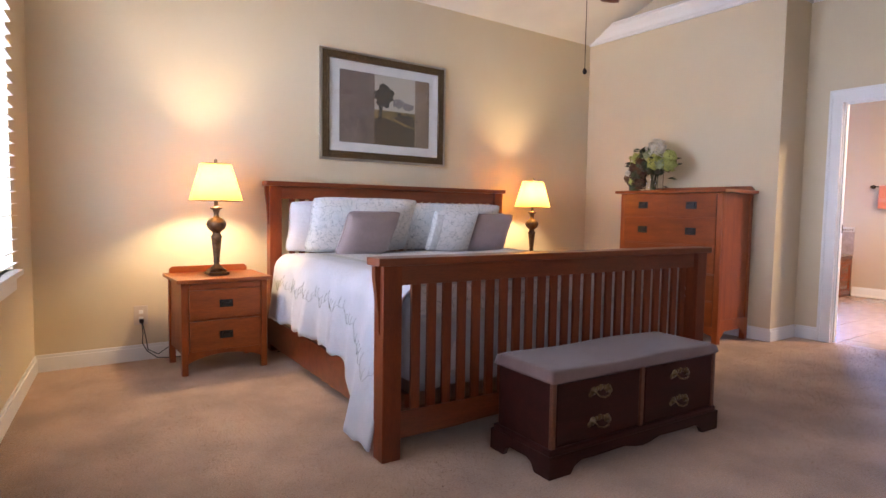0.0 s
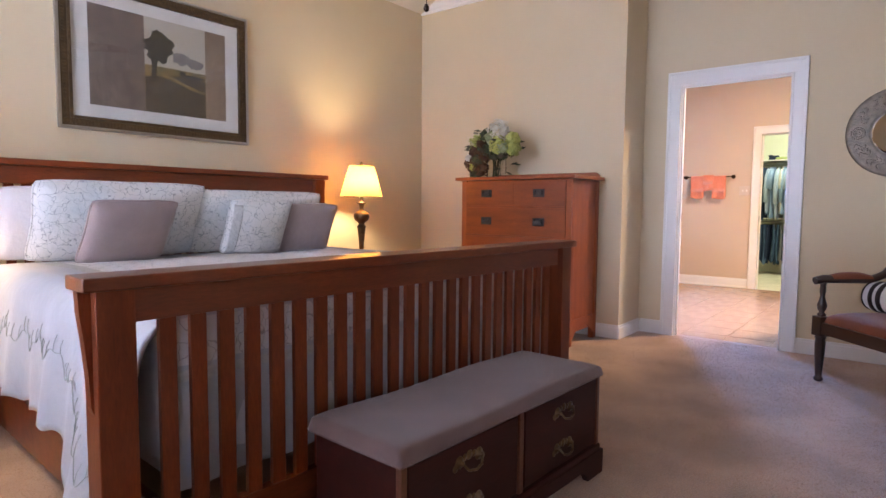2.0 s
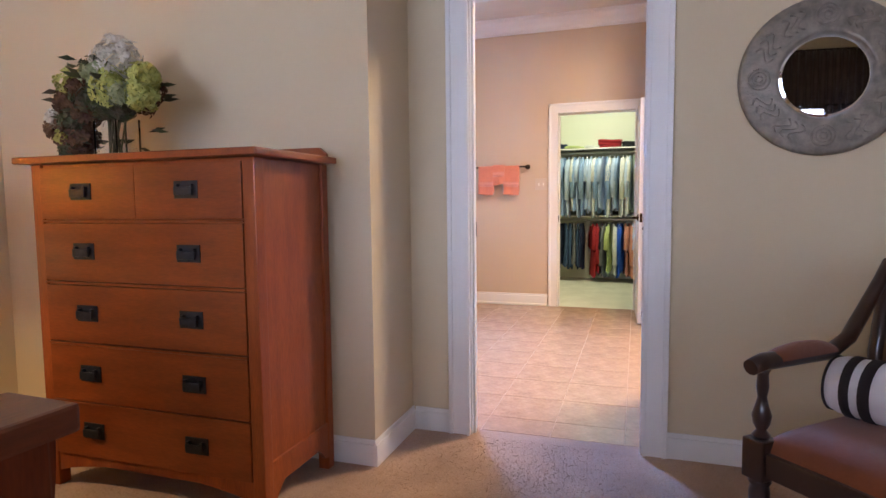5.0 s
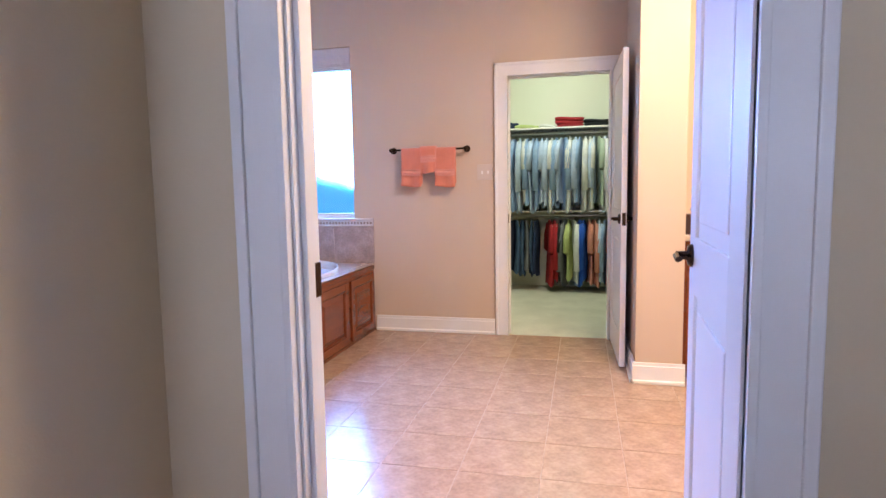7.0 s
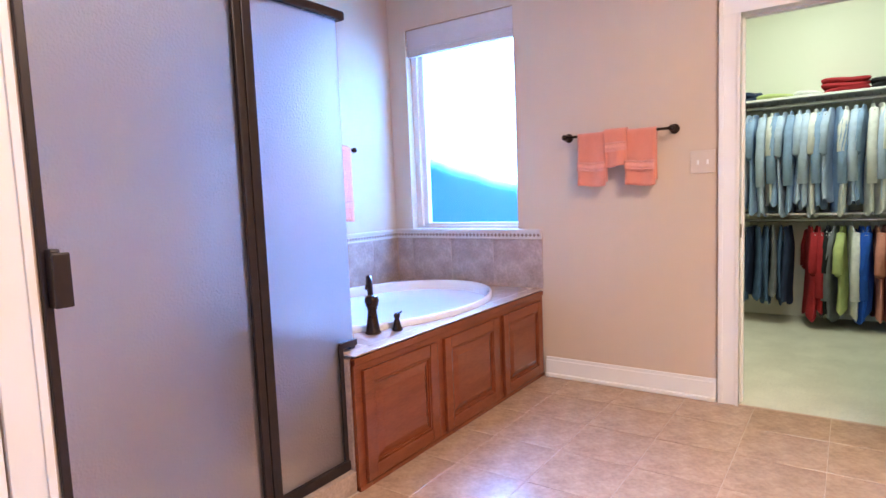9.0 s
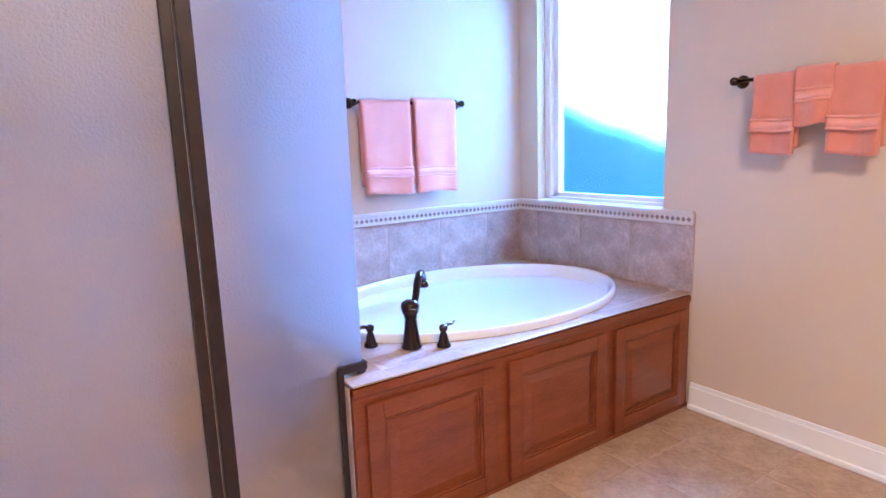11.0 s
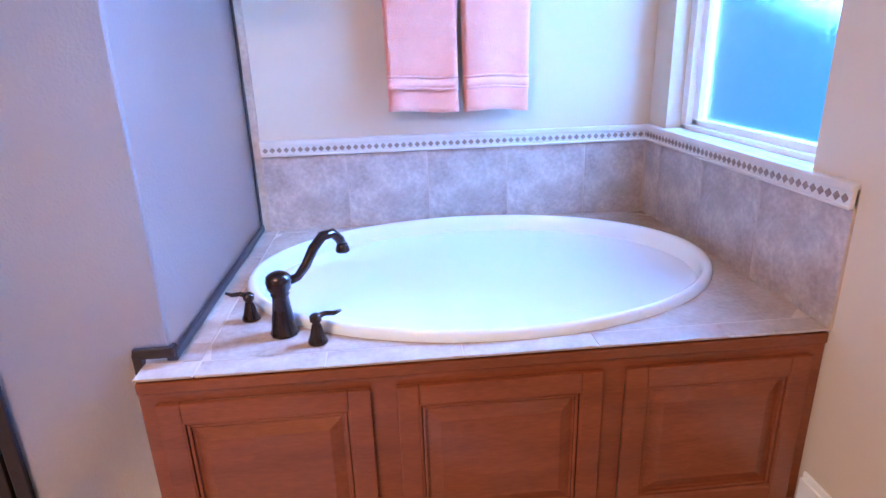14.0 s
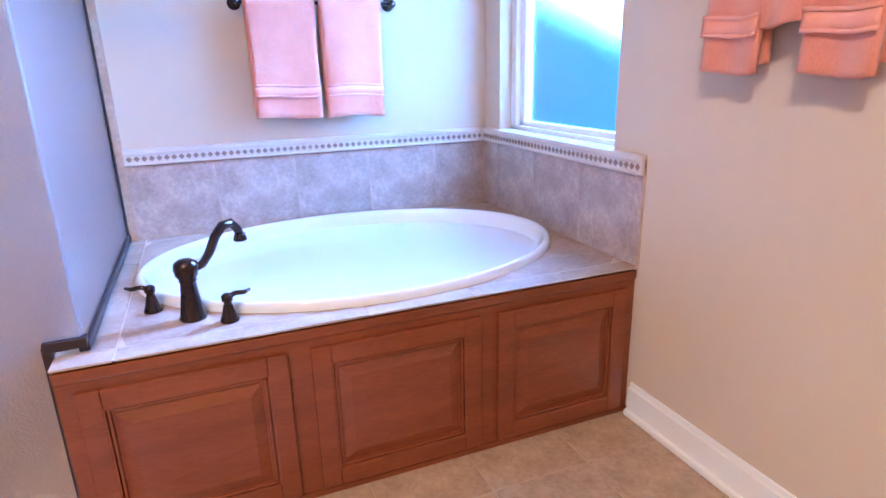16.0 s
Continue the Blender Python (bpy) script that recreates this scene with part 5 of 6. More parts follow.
b.done("body", OAK, dr)
Shape().box(xf - 0.045, y0 - 0.04, 1.277, 4.965, y1 + 0.04, 1.303, 0.005).done("top", OAK_X, dr)
Shape().prism([(y0 + 0.0, 1.303), (y1 - 0.0, 1.303), (y1, 1.32), (y1 - 0.03, 1.345), (y0 + 0.03, 1.345), (y0, 1.32)], 0.02, Matrix.Translation((4.965, 0, 0)) @ pose(0, 0, 0, 0, 0, 90)).done("gallery", OAK_X, dr)
ya, yb, ym = y0 + 0.052, y1 - 0.052, (y0 + y1) / 2
OAK_Y = material("cherry_drawer_front", (0.25, 0.055, 0.009), 0.38, second=(0.175, 0.036, 0.006), scale=3.5, grain=0.12, grain_scale=40, bump=0.05, bump_scale=60, stretch=(5, 0.8, 5), coat=0.08, spec=0.35)
rows = [(1.068, 1.262), (0.832, 1.050), (0.595, 0.814), (0.362, 0.580), (0.142, 0.348)]
for i, (z0, z1) in enumerate(rows):
    for a, c in (((ya, ym), (ym + 0.0004, yb)) if i == 0 else ((ya, yb),)):
        Shape().box(xf - 0.004, a, z0, xf + 0.02, c, z1, 0.0012).done("drawer", OAK_Y, dr)
    if i < 4:
        Shape().box(xf - 0.008, ya - 0.002, z0 - 0.013, xf + 0.02, yb + 0.002, z0 - 0.004, 0.002).done("rail_bead", OAK_Y, dr)
    for y in (2.925, 3.41):
        pull(dr, xf - 0.004, y, (z0 + z1) / 2 + 0.004, 0.10, 0.062, -90)

# ---- flowers ----
PETAL_W = material("white_hydrangea_petals", (0.72, 0.68, 0.58), 0.8, second=(0.62, 0.56, 0.44), scale=25, spec=0.2)
PETAL_G = material("green_hydrangea_petals", (0.50, 0.50, 0.14), 0.8, second=(0.34, 0.37, 0.11), scale=25, spec=0.2)
PETAL_S = material("sage_hydrangea_petals", (0.42, 0.45, 0.26), 0.8, second=(0.32, 0.36, 0.20), scale=25, spec=0.2)
PETAL_B = material("dried_brown_petals", (0.15, 0.085, 0.04), 0.85, second=(0.085, 0.04, 0.028), scale=25, spec=0.2)
LEAF = material("dark_green_leaves", (0.055, 0.085, 0.028), 0.6, second=(0.08, 0.06, 0.03), scale=20)
va2 = thing("flower_arrangement", pose(4.70, 3.47, 1.303), "silk hydrangea arrangement in a square glass vase on the dresser", "flowers")
v = Shape()
for a in ((-0.06, -0.06, 0.06, -0.054), (-0.06, 0.054, 0.06, 0.06), (-0.06, -0.054, -0.054, 0.054), (0.054, -0.054, 0.06, 0.054)):
    v.box(a[0], a[1], 0, a[2], a[3], 0.17, 0.001)
v.box(-0.055, -0.055, 0.0, 0.055, 0.055, 0.012, 0)
v.done("vase", CLEAR, va2)
rnd = random.Random(7)
st = Shape()
for i in range(14):
    a = rnd.random() * 6.28
    st.tube([(0.03 * math.cos(a), 0.03 * math.sin(a), 0.015), (0.035 * math.cos(a + 1), 0.035 * math.sin(a + 1), 0.17), (0.10 * math.cos(a), 0.12 * math.sin(a), 0.30)], 0.004, 5)
st.done("stems", LEAF, va2)


def bloom(at, r, mat, n=85):
    s2 = Shape()
    for _ in range(n):
        d = Vector((rnd.gauss(0, 1), rnd.gauss(0, 1), rnd.gauss(0, 1))).normalized()
        c = Vector(at) + d * r * rnd.uniform(0.55, 1.15)
        qm = (d + Vector((rnd.uniform(-.5, .5), rnd.uniform(-.5, .5), rnd.uniform(-.5, .5)))).to_track_quat("Z", "Y").to_matrix()
        z = rnd.uniform(0.014, 0.021)
        for k in range(4):
            a = k * math.pi / 2 + rnd.random() * 0.4
            pts = [(0, 0, 0), (z * math.cos(a - .6), z * math.sin(a - .6), 0.004), (1.35 * z * math.cos(a), 1.35 * z * math.sin(a), 0.001), (z * math.cos(a + .6), z * math.sin(a + .6), 0.004)]
            s2.bm.faces.new([s2.bm.verts.new(c + qm @ Vector(p)) for p in pts])
    s2.done("bloom", mat, va2)


for at, r, mat in (((0, -0.02, 0.40), 0.075, PETAL_W), ((0.02, 0.06, 0.30), 0.07, PETAL_G), ((-0.02, -0.17, 0.32), 0.045, PETAL_G), ((-0.07, -0.06, 0.27), 0.062, PETAL_G), ((-0.03, 0.17, 0.30), 0.06, PETAL_G),
                   ((-0.04, 0.12, 0.20), 0.06, PETAL_B), ((-0.05, 0.20, 0.13), 0.065, PETAL_B), ((0.02, 0.22, 0.22), 0.05, PETAL_B), ((-0.06, 0.13, 0.08), 0.055, PETAL_B), ((0.05, -0.10, 0.27), 0.06, PETAL_B), ((-0.06, -0.20, 0.24), 0.045, PETAL_G), ((0.0, 0.10, 0.37), 0.045, LEAF), ((-0.06, 0.09, 0.24), 0.045, LEAF), ((-0.07, -0.02, 0.21), 0.04, LEAF), ((-0.05, -0.08, 0.20), 0.035, LEAF), ((-0.08, 0.15, 0.15), 0.04, LEAF), ((-0.05, 0.04, 0.33), 0.045, PETAL_S), ((-0.07, 0.17, 0.04), 0.035, LEAF), ((-0.08, -0.11, 0.25), 0.035, PETAL_S), ((-0.08, 0.17, 0.23), 0.035, PETAL_B), ((-0.07, 0.11, 0.29), 0.035, PETAL_B), ((-0.09, 0.22, 0.17), 0.022, PETAL_W), ((-0.09, 0.18, 0.10), 0.02, PETAL_G)):
    bloom(at, r * 1.2, mat, 120)
s = Shape()
for _ in range(34):
    a, e = rnd.random() * 6.28, rnd.uniform(0.05, 0.42)
    r = 0.15 * math.sin(min(e / 0.42, 1) * 2.6) + 0.05
    c = Vector((0.6 * r * math.cos(a), 1.15 * r * math.sin(a) + 0.02, e))
    d = Vector((math.cos(a), math.sin(a), rnd.uniform(-0.4, 0.6))).normalized()
    sd = d.cross(Vector((0, 0, 1))).normalized() * rnd.uniform(0.018, 0.03)
    L = rnd.uniform(0.05, 0.08)
    up = Vector((0, 0, 0.008))
    vs = [s.bm.verts.new(p) for p in (c, c + d * L * 0.5 + sd + up, c + d * L, c + d * L * 0.5 - sd + up, c + d * L * 0.5 - up)]
    s.bm.faces.new((vs[0], vs[1], vs[4]))
    s.bm.faces.new((vs[1], vs[2], vs[4]))
    s.bm.faces.new((vs[2], vs[3], vs[4]))
    s.bm.faces.new((vs[3], vs[0], vs[4]))
s.done("leaves", LEAF, va2)

# ---- cedar chest bench ----
be = thing("bench_chest", pose(2.09, 1.82, 0, 0, 0, -2.5), "dark mahogany storage chest with a mauve upholstered seat", "bench")
w, d = 0.565, 0.185
b = Shape().box(-w + 0.012, -d + 0.012, 0.09, w - 0.012, d - 0.012, 0.395, 0.003)
b.box(-w - 0.004, -d - 0.004, 0.085, w + 0.004, d + 0.004, 0.118, 0.007)
b.done("body", CHEST_WOOD, be)
f = Shape()
out = [(-w - 0.012, 0.095), (-w - 0.012, 0.0), (-w + 0.11, 0.0), (-w + 0.13, 0.03), (-w + 0.17, 0.05), (-w + 0.24, 0.048), (-0.12, 0.052), (-0.05, 0.036), (0, 0.03), (0.05, 0.036), (0.12, 0.052), (w - 0.24, 0.048), (w - 0.17, 0.05), (w - 0.13, 0.03), (w - 0.11, 0.0), (w + 0.012, 0.0), (w + 0.012, 0.095)]
f.prism(out, 0.022, pose(0, -d - 0.012, 0)).prism(out, 0.022, pose(0, d - 0.01, 0))
side = [(-d - 0.01, 0.095), (-d - 0.01, 0), (-d + 0.08, 0), (-d + 0.10, 0.035), (-d + 0.13, 0.05), (d - 0.13, 0.05), (d - 0.10, 0.035), (d - 0.08, 0), (d + 0.01, 0), (d + 0.01, 0.095)]
for sx in (-w + 0.010, w + 0.012):
    f.prism(side, 0.022, pose(sx, 0, 0, 0, 0, 90))
f.done("plinth", CHEST_WOOD, be)
Shape().box(-w + 0.008, -d - 0.0, 0.118, -w + 0.03, -d + 0.02, 0.395, 0.003).box(w - 0.03, -d, 0.118, w - 0.008, -d + 0.02, 0.395, 0.003).box(-0.012, -d, 0.118, 0.012, -d + 0.02, 0.395, 0.003).done("stile", CHEST_EDGE, be)
for sx in (-1, 1):
    x0, x1 = sorted((sx * 0.022, sx * (w - 0.036)))
    Shape().box(x0, -d + 0.002, 0.128, x1, -d + 0.016, 0.385, 0.003).done("drawer_front", CHEST_WOOD, be)
    for z0, z1 in ((0.128, 0.25), (0.258, 0.385)):
        c = (x0 + x1) / 2
        z = (z0 + z1) / 2
        h = Shape().tube([(c - 0.045, -d - 0.012, z + 0.008), (c - 0.03, -d - 0.022, z - 0.012), (c, -d - 0.026, z - 0.018), (c + 0.03, -d - 0.022, z - 0.012), (c + 0.045, -d - 0.012, z + 0.008)], 0.004, 8)
        for k in (-1, 1):
            h.lathe([(0.020, 0), (0.018, 0.004), (0.007, 0.007), (0.007, 0.016), (0.0, 0.018)], 12, at=(c + k * 0.045, -d + 0.003, z + 0.008), m=pose(0, 0, 0, 90, 0, 0))
            h.lathe([(0.014, 0), (0.011, 0.003), (0.0, 0.004)], 9, at=(c + k * 0.062, -d + 0.003, z - 0.004), m=pose(0, 0, 0, 90, 0, 0))
            h.lathe([(0.012, 0), (0.010, 0.003), (0.0, 0.004)], 9, at=(c + k * 0.022, -d + 0.003, z + 0.016), m=pose(0, 0, 0, 90, 0, 0))
        h.lathe([(0.016, 0), (0.012, 0.004), (0.0, 0.005)], 9, at=(c, -d + 0.003, z + 0.018), m=pose(0, 0, 0, 90, 0, 0))
        h.done("bail_pull", BRASS, be)
W2, D2 = w + 0.006, d + 0.012


def seat_top(u, v):
    a, b_ = 2 * u - 1, 2 * v - 1
    e = max(0.0, (1 - abs(a) ** 40) * (1 - abs(b_) ** 16)) ** 0.35
    return (a * W2, b_ * D2, 0.404 + 0.040 * e + 0.004 * math.sin(5 * a) * e)


Shape().sheet(seat_top, 110, 40).box(-W2 + 0.004, -D2 + 0.004, 0.394, W2 - 0.004, D2 - 0.004, 0.408, 0.003).done("cushion", MAUVE, be)

# ---- armchair ----
ang = math.degrees(math.atan2(0.41, 0.44))
ch = thing("armchair", Matrix.Translation((4.50, 0.877, 0)) @ pose(0, 0, 0, 0, 0, ang), "dark carved wooden armchair with rust-brown upholstery", "armchair")
hw, dp = 0.285, 0.53
leg_prof = [(0.018, 0), (0.026, 0.008), (0.026, 0.022), (0.018, 0.03), (0.020, 0.05), (0.027, 0.16), (0.030, 0.24), (0.026, 0.262), (0.033, 0.272), (0.026, 0.285)]
for sx in (-1, 1):
    Shape().lathe(leg_prof, 16, at=(sx * hw, 0, 0)).box(sx * hw - 0.036, -0.036, 0.283, sx * hw + 0.036, 0.036, 0.405, 0.006).lathe([(0.022, 0.405), (0.026, 0.415), (0.014, 0.43), (0.024, 0.45), (0.028, 0.475), (0.020, 0.50), (0.013, 0.53), (0.018, 0.56), (0.016, 0.60), (0.022, 0.615)], 16, at=(sx * hw, 0, 0)).done("front_leg", CHAIR_WOOD, ch)
    Shape().tube([(sx * (hw - 0.02), -dp - 0.05, 0.0), (sx * (hw - 0.02), -dp, 0.2), (sx * (hw - 0.02), -dp, 0.36), (sx * (hw + 0.0), -dp - 0.03, 0.60), (sx * (hw + 0.0), -dp - 0.08, 0.90)], [0.022, 0.026, 0.028, 0.026, 0.022], 8).done("back_leg", CHAIR_WOOD, ch)
    Shape().tube([(sx * hw, 0.055, 0.625), (sx * hw, 0.0, 0.636), (sx * hw, -0.15, 0.634), (sx * hw, -0.31, 0.630), (sx * hw, -0.40, 0.665), (sx * hw, -0.47, 0.74), (sx * (hw - 0.0), -dp - 0.03, 0.84), (sx * (hw - 0.005), -dp - 0.07, 0.905)], [0.024, 0.027, 0.026, 0.025, 0.024, 0.023, 0.021, 0.019], 10).done("arm", CHAIR_WOOD, ch)
    Shape().sheet(lambda u, v: (sx * hw + 0.034 * math.cos(math.pi * v), -0.04 - 0.26 * u, 0.638 + 0.042 * math.sin(math.pi * v) * math.sin(math.pi * min(1, max(0, 0.06 + 0.88 * u))) ** 0.4), 14, 10).done("arm_pad", RUST, ch)
Shape().box(-hw + 0.03, -0.026, 0.30, hw - 0.03, 0.026, 0.372, 0.006).box(-hw - 0.02, -dp, 0.30, -hw + 0.02, -0.03, 0.372, 0.006).box(hw - 0.02, -dp, 0.30, hw + 0.02, -0.03, 0.372, 0.006).box(-hw, -dp - 0.02, 0.30, hw, -dp + 0.02, 0.372, 0.006).done("seat_rail", CHAIR_WOOD, ch)


def seat(u, v):
    a, b_ = 2 * u - 1, 2 * v - 1
    e = max(0.0, (1 - abs(a) ** 6) * (1 - abs(b_) ** 6)) ** 0.45
    return (a * (hw + 0.005), -dp / 2 + b_ * (dp / 2 + 0.012), 0.36 + 0.085 * e)


Shape().sheet(seat, 30, 30).done("seat", RUST, ch)
bm_ = pose(0, -dp - 0.02, 0.47, 9.5, 0, 0)
s = Shape()
for sg in (-1, 1):
    s.sheet(lambda u, v: tuple(bm_ @ Vector(((2 * u - 1) * 0.25, -sg * 0.03 * ((1 - abs(2 * u - 1) ** 6) * (1 - abs(2 * v - 1) ** 6)) ** 0.45, 0.42 * v))), 24, 24)
s.done("back_pad", RUST, ch)
s = Shape()
s.box(-hw - 0.01, -0.022, 0.405, hw + 0.01, 0.022, 0.455, 0.010).box(-hw, -0.02, -0.03, hw, 0.02, 0.012, 0.006).box(-0.285, -0.02, 0.0, -0.245, 0.02, 0.41, 0.006).box(0.245, -0.02, 0.0, 0.285, 0.02, 0.41, 0.006)
for vtx in s.bm.verts:
    vtx.co = bm_ @ vtx.co
s.done("back_frame", CHAIR_WOOD, ch)
STRIPE_W = material("white_bolster_cotton", (0.74, 0.72, 0.74), 0.85, scale=12, bump=0.2, bump_scale=60, spec=0.2)
STRIPE_D = material("dark_brown_stripe", (0.02, 0.013, 0.014), 0.85, scale=12)
bo = thing("bolster_pillow", ch.matrix_world @ pose(0.0, -0.34, 0.535, 0, 0, 6), "white bolster pillow with dark stripes on the armchair", "pillow")
turn = pose(0, 0, 0, 0, 90, 0)
Shape().lathe([(0.0, -0.275), (0.06, -0.274), (0.082, -0.262), (0.09, -0.24), (0.094, 0), (0.09, 0.24), (0.082, 0.262), (0.06, 0.274), (0.0, 0.275)], 28, m=turn).done("cushion", STRIPE_W, bo)
s = Shape()
for a, c in ((-0.215, -0.19), (-0.165, -0.135), (0.135, 0.165), (0.19, 0.215)):
    s.lathe([(0.089, a - 0.001), (0.0955, a), (0.0955, c), (0.089, c + 0.001)], 28, m=turn)
for e in (-0.264, 0.264):
    s.lathe([(0.078, e - 0.004), (0.087, e - 0.003), (0.087, e + 0.003), (0.078, e + 0.004)], 28, m=turn)
s.done("stripe", STRIPE_D, bo)

rg = thing("floor_ring", pose(4.86, 0.33, 0.03), "black oval metal ring base lying on the carpet", "ring")
Shape().tube([(0.13 * math.cos(a), 0.09 * math.sin(a), 0) for a in np.linspace(0, 2 * math.pi, 33)], 0.022, 8).done("ring", BLACK, rg)

# ---- round mirror ----
rm = thing("round_mirror", pose(DOOR_X, 0.756, 1.583, 0, -90, 0), "round wall mirror in a wide pewter relief frame", "mirror")
fr = Shape().lathe([(0.30, 0.0), (0.302, 0.012), (0.292, 0.022), (0.275, 0.026), (0.18, 0.030), (0.170, 0.034), (0.160, 0.026), (0.156, 0.008)], 72)
for i in range(12):
    a = 2 * math.pi * i / 12
    for rr in (0.040, 0.026, 0.012):
        c = Vector((0.228 * math.cos(a), 0.228 * math.sin(a), 0.029))
        if i % 3 == 0:
            fr.tube([c + Vector((rr * math.cos(t), rr * math.sin(t), 0)) for t in np.linspace(0, 2 * math.pi, 15)], 0.0035, 5)
        else:
            q0 = a + (rr - 0.026) * 9
            fr.tube([Vector(((0.195 + 0.07 * t) * math.cos(q0 + 0.10 * math.sin(6 * t)), (0.195 + 0.07 * t) * math.sin(q0 + 0.10 * math.sin(6 * t)), 0.029)) for t in np.linspace(0, 1, 8)], 0.0035, 5)
fr.done("frame", SILVER, rm)
gm = Shape().lathe([(0.162, 0.012), (0.146, 0.0165), (0.0, 0.0165)], 64)
for fc in gm.bm.faces:
    fc.smooth = False
gm.done("glass", MIRROR, rm)

# ---- framed picture ----
PX0, PX1, PZ0, PZ1 = 1.755, 3.0, 1.50, 2.41
pc = thing("framed_picture", pose((PX0 + PX1) / 2, 4.578, (PZ0 + PZ1) / 2), "framed landscape print with a cream mat in a dark gilded frame", "picture")
hx, hz = (PX1 - PX0) / 2, (PZ1 - PZ0) / 2
f, rim_ = Shape(), Shape()
for k, (i0, i1, yy) in enumerate(((0.0, 0.018, -0.030), (0.016, 0.062, -0.024), (0.060, 0.078, -0.033))):
    (rim_ if k == 0 else f).box(-hx + i0, yy, -hz + i0, -hx + i1, 0, hz - i0, 0.004).box(hx - i1, yy, -hz + i0, hx - i0, 0, hz - i0, 0.004)
    (rim_ if k == 0 else f).box(-hx + i1, yy, -hz + i0, hx - i1, 0, -hz + i1, 0.004).box(-hx + i1, yy, hz - i1, hx - i1, 0, hz - i0, 0.004)
for i in range(60):
    x = -hx + 0.03 + i * (2 * hx - 0.06) / 59
    for z in (-hz + 0.039, hz - 0.039):
        f.box(x - 0.006, -0.028, z - 0.012, x + 0.006, -0.022, z + 0.012, 0.003)
for i in range(42):
    z = -hz + 0.05 + i * (2 * hz - 0.10) / 41
    for x in (-hx + 0.039, hx - 0.039):
        f.box(x - 0.012, -0.028, z - 0.006, x + 0.012, -0.022, z + 0.006, 0.003)
f.done("frame", GOLDWOOD, pc)
tagged(rim_.done("frame_rim", STEEL, pc), "silvered outer rim")
Shape().box(-hx + 0.07, -0.012, -hz + 0.07, hx - 0.07, -0.004, hz - 0.07, 0).done("mat", MAT_BOARD, pc)
ax, az = hx - 0.175, hz - 0.155
PRINT_SIDE = material("umber_print", (0.145, 0.100, 0.072), 0.6, second=(0.19, 0.135, 0.095), scale=6, grain=0.2, grain_scale=40)
PRINT_TAN = material("tan_print", (0.24, 0.165, 0.10), 0.6, second=(0.30, 0.21, 0.13), scale=6, grain=0.15, grain_scale=40)
PRINT_SKY = material("hazy_sky_print", (0.46, 0.40, 0.30), 0.6, second=(0.52, 0.44, 0.32), scale=4)
PRINT_FIELD = material("ochre_field_print", (0.30, 0.19, 0.06), 0.6, second=(0.13, 0.10, 0.04), scale=14)
PRINT_HAZE = material("misty_tree_print", (0.20, 0.17, 0.15), 0.6, second=(0.27, 0.23, 0.18), scale=20)
PRINT_BANK = material("dark_bank_print", (0.075, 0.055, 0.03), 0.6, second=(0.11, 0.075, 0.035), scale=12)
PRINT_DARK = material("dark_tree_print", (0.045, 0.036, 0.022), 0.6, second=(0.075, 0.058, 0.03), scale=16)
Shape().box(-ax, -0.0135, -az, -ax * 0.265, -0.011, az, 0).done("print_side", PRINT_SIDE, pc)
Shape().box(ax * 0.66, -0.0135, -az, ax, -0.011, az, 0).done("print_edge", PRINT_TAN, pc)
Shape().box(-ax * 0.265, -0.0135, 0, ax * 0.66, -0.011, az, 0).done("print_sky", PRINT_SKY, pc)
Shape().box(-ax * 0.265, -0.0135, -az, ax * 0.66, -0.011, 0, 0).done("print_field", PRINT_FIELD, pc)


def blot(cx, cz, rx, rz, seed, lift):
    rn = random.Random(seed)
    a = [rn.uniform(0.8, 1.15) for _ in range(22)]
    return [(cx + rx * a[i] * math.cos(2 * math.pi * i / 22), cz + rz * a[i] * math.sin(2 * math.pi * i / 22)) for i in range(22)], lift


t = Shape()
for o, lift in (blot(-0.022, 0.125, 0.098, 0.095, 1, 0), blot(-0.03, 0.19, 0.045, 0.04, 8, 0.0002), blot(-0.055, 0.07, 0.05, 0.04, 9, 0.0004), blot(0.21, -0.035, 0.075, 0.012, 6, 0.0006), blot(0.13, -0.022, 0.025, 0.018, 7, 0.0008)):
    t.prism(o, 0.002, pose(0, -0.0150 - lift, 0))
t.prism([(-0.088, -0.105), (-0.042, -0.105), (-0.046, -0.02), (-0.03, 0.06), (-0.08, 0.06), (-0.072, -0.02)], 0.002, pose(0, -0.0162, 0))
t.done("print_trees", PRINT_DARK, pc)
t = Shape()
for o, lift in (blot(0.12, 0.075, 0.06, 0.04, 11, 0), blot(0.22, 0.055, 0.062, 0.035, 12, 0.0002)):
    t.prism(o, 0.0015, pose(0, -0.0146 - lift, 0))
t.done("print_haze", PRINT_HAZE, pc)
t = Shape().prism([(-ax * 0.262, -az + 0.001), (-ax * 0.262, -0.075), (-0.02, -0.06), (0.08, -0.085), (0.18, -0.12), (ax * 0.657, -0.14), (ax * 0.657, -az + 0.001)], 0.0012, pose(0, -0.0144, 0))
t.prism([(0.05, -0.05), (0.14, -0.085), (ax * 0.655, -0.125), (ax * 0.655, -0.05), (0.16, -0.03)], 0.0012, pose(0, -0.0148, 0))
t.done("print_bank", PRINT_BANK, pc)
gl = Shape().box(-hx + 0.07, -0.021, -hz + 0.07, hx - 0.07, -0.019, hz - 0.07, 0).done("glass", glassy("picture_glass", (1, 1, 1), 0.01), pc)
gl.visible_shadow = False

